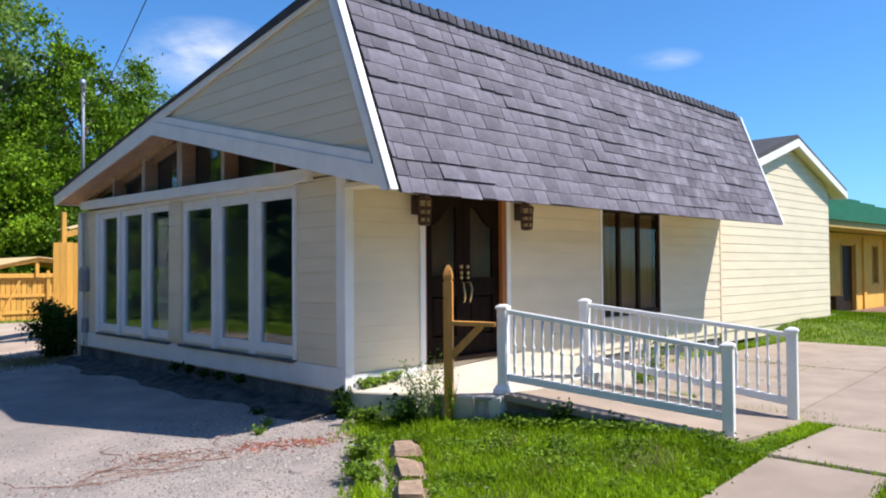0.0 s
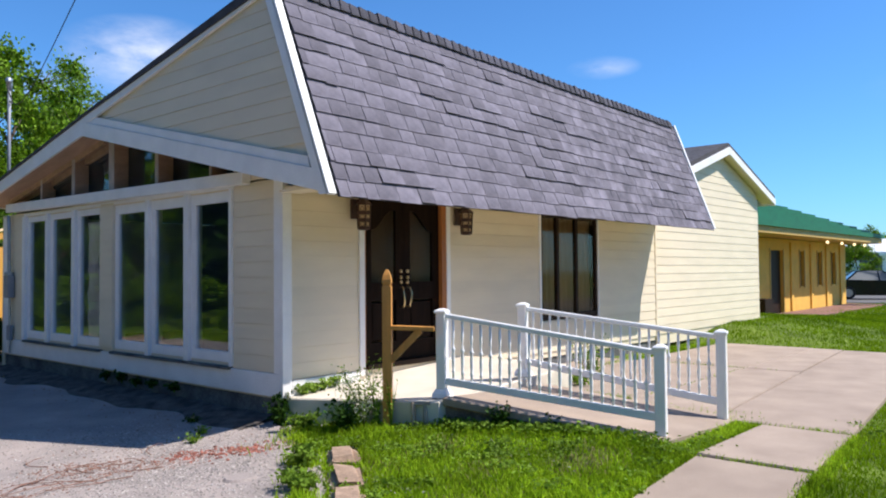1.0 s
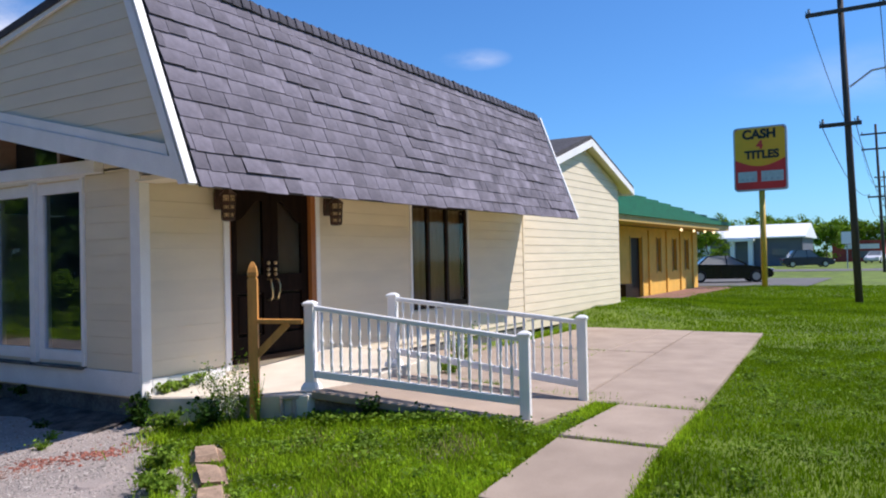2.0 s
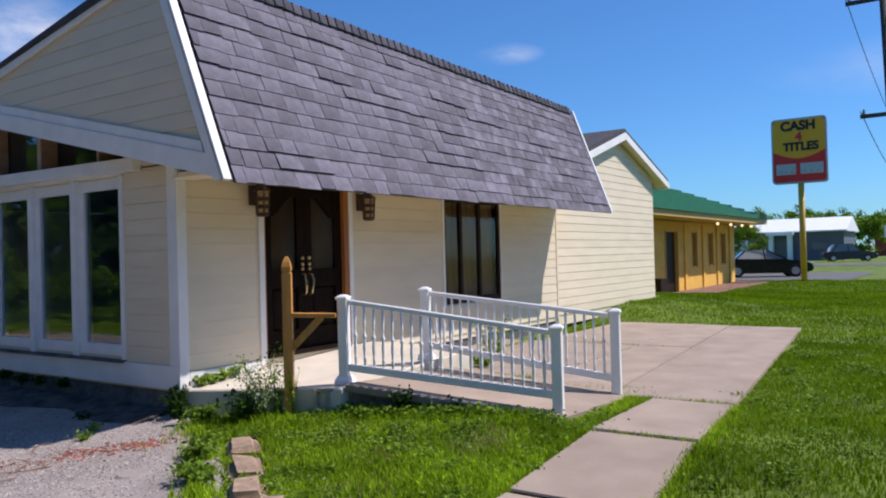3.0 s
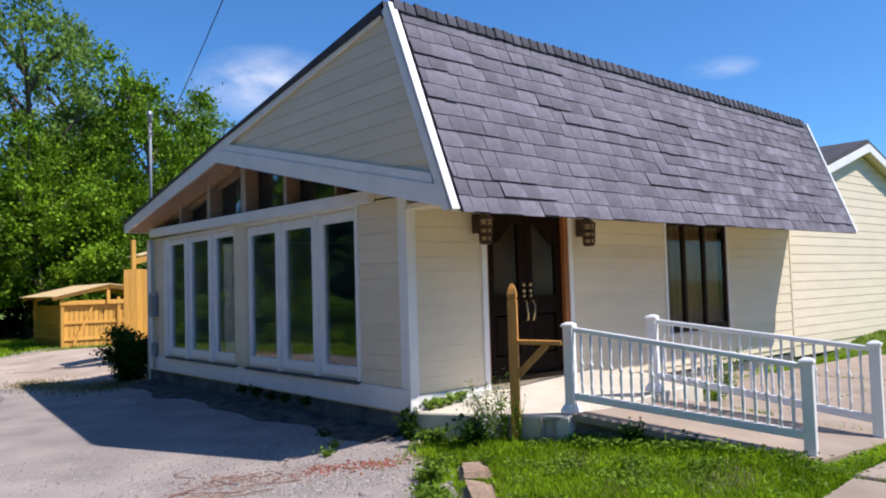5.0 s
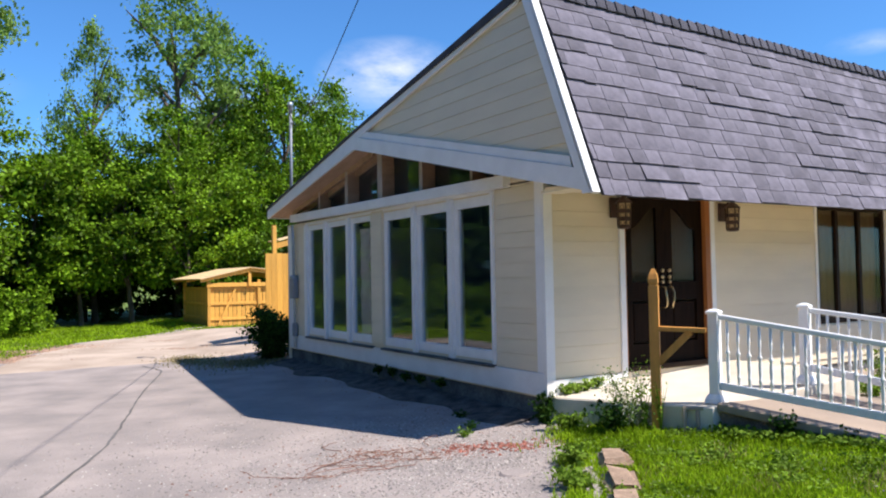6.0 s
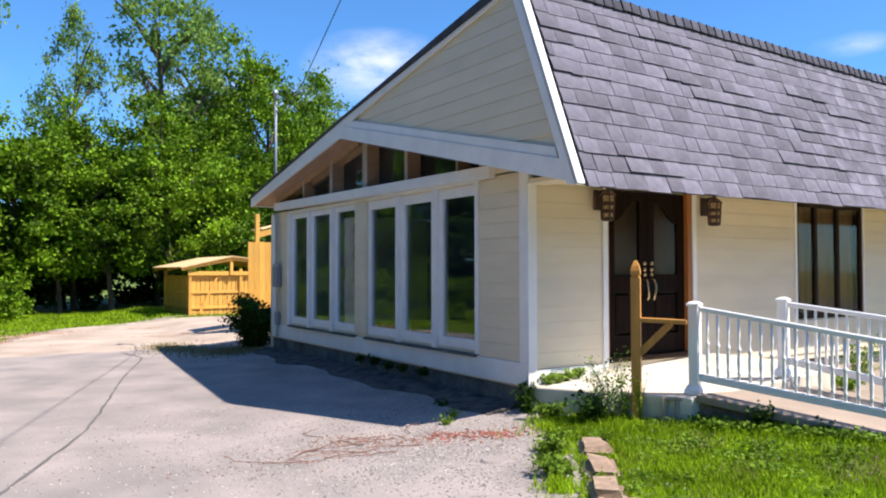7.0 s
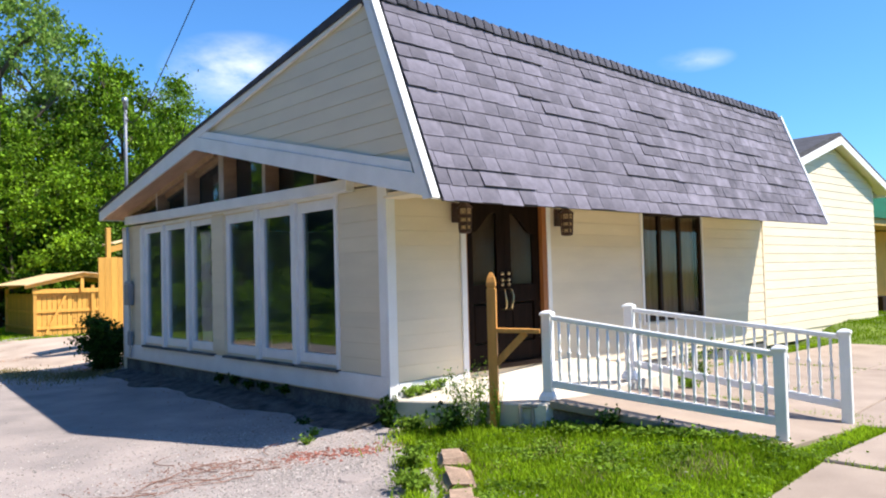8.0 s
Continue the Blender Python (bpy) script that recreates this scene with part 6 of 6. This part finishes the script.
for x, y in POLES + [(-4.15, -16.3)]:
    utility_pole(x, y)
street_wires = thing("street_wires", "black overhead wires between the utility poles", "wire", (21, -6, 9))
for dy, z in ((-0.85, 8.99), (1.15, 8.99), (-0.1, 5.55), (0.85, 5.55), (-0.8, 10.1)):
    for (xa, ya), (xb, yb2) in zip([(-30.0, -6.0)] + POLES, POLES):
        if xa < 0:
            continue
        pts = [(xa + (xb - xa) * s, ya + (yb2 - ya) * s + 0.1 + dy, z - 0.7 * 4 * s * (1 - s)) for s in [i / 10 for i in range(11)]]
        part("cable", tube(pts, 0.014, 5), M_CABLE, street_wires)


# ---- cars ----
def car(name, at, turn, paint, label, tall=0.0, length=4.6):
    """A parked car: x forward in its own frame."""
    c = thing(name, label, "car", at, turn=turn)
    m = world_of(c)
    h, L = 1.42 + tall, length / 2
    bm = bmesh.new()
    low = [(-L, 0.35), (-L, 0.72), (-L + 0.1, 0.92), (-L + 0.9, 0.98), (L - 1.35, 0.93 + tall * 0.3), (L - 0.25, 0.76 + tall * 0.3), (L, 0.58), (L, 0.30), (L - 0.5, 0.2), (-L + 0.4, 0.2)]
    prism(low, -0.86, 0.86, "xz", bm)
    bmesh.ops.bevel(bm, geom=list(bm.edges), offset=0.06, segments=2, affect="EDGES")
    bmesh.ops.transform(bm, matrix=m, verts=bm.verts)
    body = part("body", bm, paint, c, smooth=False)
    roof_c = [(-L + 0.75 - tall, 0.95), (-L + 1.25 - tall * 0.8, h - 0.04), (-L + 1.7, h), (L - 2.2, h), (L - 1.35, 0.92)]
    bm = bmesh.new()
    lo = [[bm.verts.new((x, s * (0.80 if z < 1 else 0.62), z)) for x, z in roof_c] for s in (-1, 1)]
    bm.faces.new(lo[0])
    bm.faces.new(lo[1][::-1])
    for i in range(len(roof_c)):
        j = (i + 1) % len(roof_c)
        bm.faces.new((lo[0][i], lo[0][j], lo[1][j], lo[1][i]))
    bmesh.ops.transform(bm, matrix=m, verts=bm.verts)
    part("window_glass", bm, M_CARGLASS, c, "tinted glasshouse")
    bm = bmesh.new()
    box(-L + 1.35 - tall * 0.5, -0.60, h - 0.03, L - 2.15, 0.60, h + 0.02, 0.015, bm)
    bmesh.ops.transform(bm, matrix=m, verts=bm.verts)
    part("roof", bm, paint, c)
    for sy in (-1, 1):
        for xa, xb in ((L - 1.36, L - 2.2), (-L + 2.25, -L + 2.2), (-L + 0.78, -L + 1.3)):
            bm = bar((xa, sy * 0.80, 0.95), (xb, sy * 0.625, h - 0.01), 0.05, 0.06)
            bmesh.ops.transform(bm, matrix=m, verts=bm.verts)
            part("pillar", bm, paint, body)
    for sx in (-L + 0.85, L - 0.9):
        for sy in (-0.80, 0.80):
            ring = lathe([(0.19, -0.1), (0.30, -0.105), (0.325, -0.06), (0.325, 0.06), (0.30, 0.105), (0.19, 0.1)], 18)
            bmesh.ops.transform(ring, matrix=m @ pose(sx, sy, 0.325, 90, 0, 0), verts=ring.verts)
            wheel = part("wheel", ring, M_TYRE, c)
            rim = lathe([(0.20, -0.108), (0.17, -0.09), (0.05, -0.112), (0.05, 0.112), (0.17, 0.09), (0.20, 0.108)], 14)
            bmesh.ops.transform(rim, matrix=m @ pose(sx, sy, 0.325, 90, 0, 0), verts=rim.verts)
            part("rim", rim, M_RIM, wheel)
    for sy in (-0.62, 0.62):
        bm = box(L - 0.13, sy - 0.17, 0.60, L + 0.012, sy + 0.17, 0.72, 0.02)
        bmesh.ops.transform(bm, matrix=m, verts=bm.verts)
        part("headlight", bm, M_LAMPCLEAR, c)
        bm = box(-L - 0.012, sy - 0.17, 0.70, -L + 0.1, sy + 0.17, 0.84, 0.02)
        bmesh.ops.transform(bm, matrix=m, verts=bm.verts)
        part("tail_light", bm, M_LAMPRED, c)
    return c


car("parked_car", (38.3, 2.05, 0.0), -68, M_CARBLACK, "black four-door sedan parked beyond the yellow shop")
car("parked_suv", (80.0, 2.75, 0.0), -70, M_CARDARK, "dark blue sport utility vehicle parked before the grey building", 0.3, 4.8)
car("parked_car", (104.0, -2.3, 0.0), 170, mat("white_car_paint", (0.7, 0.7, 0.72), 0.25, 0.05), "white sedan far down the street")
car("parked_car", (92.0, -6.6, 0.0), 0, M_CARDARK, "dark blue sedan far down the street")

# ---- far buildings ----
gb = thing("grey_building", "long blue-grey metal building with a white roof", "building", (95, 8, 0))
part("wall", box(90, -0.6, -0.1, 100, 24, 3.3), M_GREYWALL, gb)
part("roof", prism([(89.4, 3.2), (89.4, 3.35), (95, 4.95), (100.6, 3.35), (100.6, 3.2)], -1.0, 24.5, "xz"), M_WHITEROOF, gb)
for y0, y1, z0, z1 in ((4.6, 5.1, 0, 3.2), (6.6, 7.1, 0, 3.2)):
    part("column", box(89.2, y0, z0, 89.9, y1, z1), M_WHITEROOF, gb)
part("canopy", box(88.8, 4.4, 2.9, 89.95, 7.3, 3.2), M_WHITEROOF, gb)
part("window", box(89.9, 5.15, 0.6, 89.97, 6.55, 2.4), M_CARGLASS, gb)
part("window", box(89.9, 1.0, 1.2, 89.97, 2.6, 2.0), M_CARGLASS, gb)
part("garage_door", box(89.9, 9.5, 0.0, 89.97, 12.5, 2.5), M_WHITEROOF, gb)
rb = thing("red_building", "faded red roadside store far down the street", "building", (125, -3, 0))
part("wall", box(120, -6.2, -0.1, 132, 0.5, 2.7), M_REDBLDG, rb)
part("sign_band", box(119.7, -5.5, 1.8, 119.99, -1.0, 2.5), M_WHITEROOF, rb)
part("window", box(119.9, -5.0, 0.5, 119.97, -2.0, 1.5), M_CARGLASS, rb)
part("roof", box(119.5, -6.6, 2.7, 132.5, 0.9, 3.0), M_REDBLDG, rb)
ws = thing("roadside_sign", "small white sign on a thin post by the street", "sign", (74, -4, 0))
part("post", box(73.95, -3.35, -0.1, 74.05, -3.25, 2.2), M_GALV, ws)
part("board", box(73.9, -3.75, 2.2, 74.0, -2.85, 3.3), M_WHITEROOF, ws)

shift(gb, 0, 4.9)
shift(rb, 0, 3.4)
shift(ws, 0, 2.0)

# far trees
plant(copy_thing(low, pose(0, 0, 0)), [(46.0, 4.6, 0, 0.5)], "trees in the distance")
plant(far, [(112, 12, 30, 0.95), (118, 19, 100, 1.1), (113, 4, 170, 0.85), (140, 0, 220, 1.0), (145, 6, 10, 1.1), (125, 28, 60, 1.3), (160, -3, 300, 1.1), (150, 13, 140, 1.2), (104, 34, 70, 1.2), (142, -4, 40, 1.0), (150, -12, 90, 0.9), (122, 8, 10, 1.0), (133, 15, 80, 1.2), (88, 44, 20, 1.1), (165, 4, 50, 1.2), (170, -8, 150, 1.1)], "trees in the distance")



# ---- pieces of the walls: lap boards ----
lap_wall(wall_west, "x", -0.001, -1, [(0.44, 2.56, lambda z: (0.132, 0.928))], M_SIDING)
lap_wall(wall_west, "x", -0.029, -1, [(WZ0 + 0.02, WZ1, lambda z: (3.925, 4.305))], M_SIDING)
lap_wall(wall_west, "x", -0.001, -1, [(0.44, 2.5, lambda z: (7.21, 7.848))], M_SIDING)
lap_wall(wall_south, "y", -0.001, -1, [(0.37, 2.42, lambda z: (0.102, 1.11)), (0.24, 2.42, lambda z: (2.803, 4.982)), (0.24, 2.42, lambda z: (6.858, 9.088)), (0.24, 0.72, lambda z: (4.985, 6.855))], M_SIDING)
lap_wall(wing, "y", -0.001, -1, [(0.26, 3.2, lambda z: (WL, WR)), (3.2, 4.2, lambda z: (WX - (4.22 - z) * 3.37, min(WR, WX + (4.22 - z) * 3.18)))], M_SIDING)
g_lo = lambda z: -0.95 + (z - 2.66) / (RIDGE_Z - 2.66) * 0.85


def gable_ends(z):
    """From the rake's inner edge to the band or the roof edge at height z."""
    band = 3.95 + (z - 3.79) / 0.2235
    top = BEND[0] - (z - BEND[1] + 0.085) / (RIDGE_Z - BEND[1]) * (BEND[0] - RIDGE_Y - 0.06)
    return g_lo(z), max(g_lo(z) + 0.001, min(band, top))


lap_wall(gable, "x", XG + 0.03, -1, [(2.70, RIDGE_Z - 0.1, gable_ends)], M_SIDING)

# ---- pieces of the mansard: shingles and ridge caps ----
rng = random.Random(5)
SH_MESH = {}


def shingle_mesh(w):
    """A tab with a thick, slightly lifted butt edge; w wide, along x, up the slope along y."""
    key = round(w, 3)
    if key not in SH_MESH:
        bm = bmesh.new()
        h = 0.26
        lo, hi = 0.012, 0.004
        v = [bm.verts.new(p) for p in [(0, 0, 0.004), (key, 0, 0.004), (key, h, 0.0), (0, h, 0.0), (0, 0.0, lo), (key, 0.0, lo), (key, h, hi), (0, h, hi)]]
        for f in ((0, 1, 2, 3), (4, 5, 6, 7), (0, 1, 5, 4), (1, 2, 6, 5), (2, 3, 7, 6), (3, 0, 4, 7)):
            bm.faces.new([v[i] for i in f])
        SH_MESH[key] = mesh_of("shingle", bm, M_SHINGLE)
    return SH_MESH[key]


COURSES = 13


def slope_point(x, u):
    """A point on the mansard: x along the eave, u from the eave (0) to the ridge (1)."""
    f = (x - XG) / (XR - XG)
    return Vector((x, EY, EAVE_Z)).lerp(Vector((x, RIDGE_Y, RIDGE_Z)).lerp(Vector((x, FAR_Y, FAR_Z)), f), u)


# strips of tabs: most lie flat, here and there the butt of a strip has lifted
tabs = []
for c in range(COURSES):
    x = XG + 0.105 - rng.random() * 0.8
    while x < XR - 0.06:
        lifted = rng.random()
        strip_lift = 0.017 if lifted < 0.14 else 0.007 if lifted < 0.4 else 0.0
        drop = rng.uniform(-0.006, 0.006)
        for _ in range(rng.choice((2, 3, 4))):
            w = rng.choice((0.18, 0.22, 0.24, 0.26, 0.30, 0.34))
            a, b = max(x, XG + 0.105), min(x + w, XR - 0.055)
            if b - a > 0.03:
                tabs.append((c, a, round(b - a, 2), strip_lift + rng.choice((0, 0, 0, 0.001, 0.003)), drop + rng.choice((0, 0, 0, -0.012))))
            x += w
rest = bmesh.new()
left = 300
for c, x, w, lift, drop in tabs:
    u = c / COURSES
    up = (slope_point(x, 1) - slope_point(x, 0)).normalized()
    side = slope_point(XR, u) - slope_point(XG, u)
    side = (side - up * side.dot(up)).normalized()
    basis = Matrix((side, up, side.cross(up))).transposed().to_4x4()
    pos = slope_point(x + 0.002, u) + up * (drop - 0.03) + side.cross(up) * (0.003 + lift)
    m = Matrix.Translation(pos) @ basis @ pose(0, 0, 0, -1.0 - lift * 230, 0, rng.uniform(-0.5, 0.5))
    me = shingle_mesh(max(0.04, w - rng.choice((0.002, 0.004, 0.008, 0.010))))
    if x < 4.4 and left > 0:
        left -= 1
        piece("shingle", me, m, mansard)
    else:
        n0 = len(rest.verts)
        rest.from_mesh(me)
        rest.verts.ensure_lookup_table()
        for v in rest.verts[n0:]:
            v.co = m @ v.co
M_SHREST = mat("grey_asphalt_shingle_far", (0.137, 0.127, 0.160), 0.9, 0.2, 5, 200, 0.6, rand=0.24, tint=(0.182, 0.168, 0.205), island=True)
tagged(part("shingle_field", rest, M_SHREST, mansard), "further grey asphalt shingles", kind="stuff")
M_CAP = mat("dark_ridge_cap_shingle", (0.075, 0.073, 0.095), 0.9, 0.25, 9, 200, 0.6, rand=0.35)
cap = bmesh.new()
v = [cap.verts.new(p) for p in [(0, -0.062, -0.115), (0.21, -0.046, -0.11), (0.21, -0.012, -0.012), (0, -0.022, 0.012), (0, 0.13, -0.015), (0.21, 0.13, -0.035)]]
v2 = [cap.verts.new(Vector(p.co) - Vector((0, 0, 0.012))) for p in v]
for f in ((0, 1, 2, 3), (3, 2, 5, 4)):
    cap.faces.new([v[i] for i in f])
    cap.faces.new([v2[i] for i in f][::-1])
for a, b in ((0, 1), (1, 2), (2, 5), (5, 4), (4, 3), (3, 0)):
    cap.faces.new((v[a], v[b], v2[b], v2[a]))
cap_me = mesh_of("ridge_cap", cap, M_CAP)
n_caps = int((XR - XG - 0.1) / 0.15)
for i in range(n_caps):
    piece("ridge_cap", cap_me, pose(XG + 0.02 + i * 0.15, RIDGE_Y + (FAR_Y - RIDGE_Y) * i / n_caps - 0.012, RIDGE_Z + (FAR_Z - RIDGE_Z) * i / n_caps + 0.055 + rng.uniform(-0.006, 0.01), 0, 1.3 + rng.uniform(-2, 3), 0), mansard)
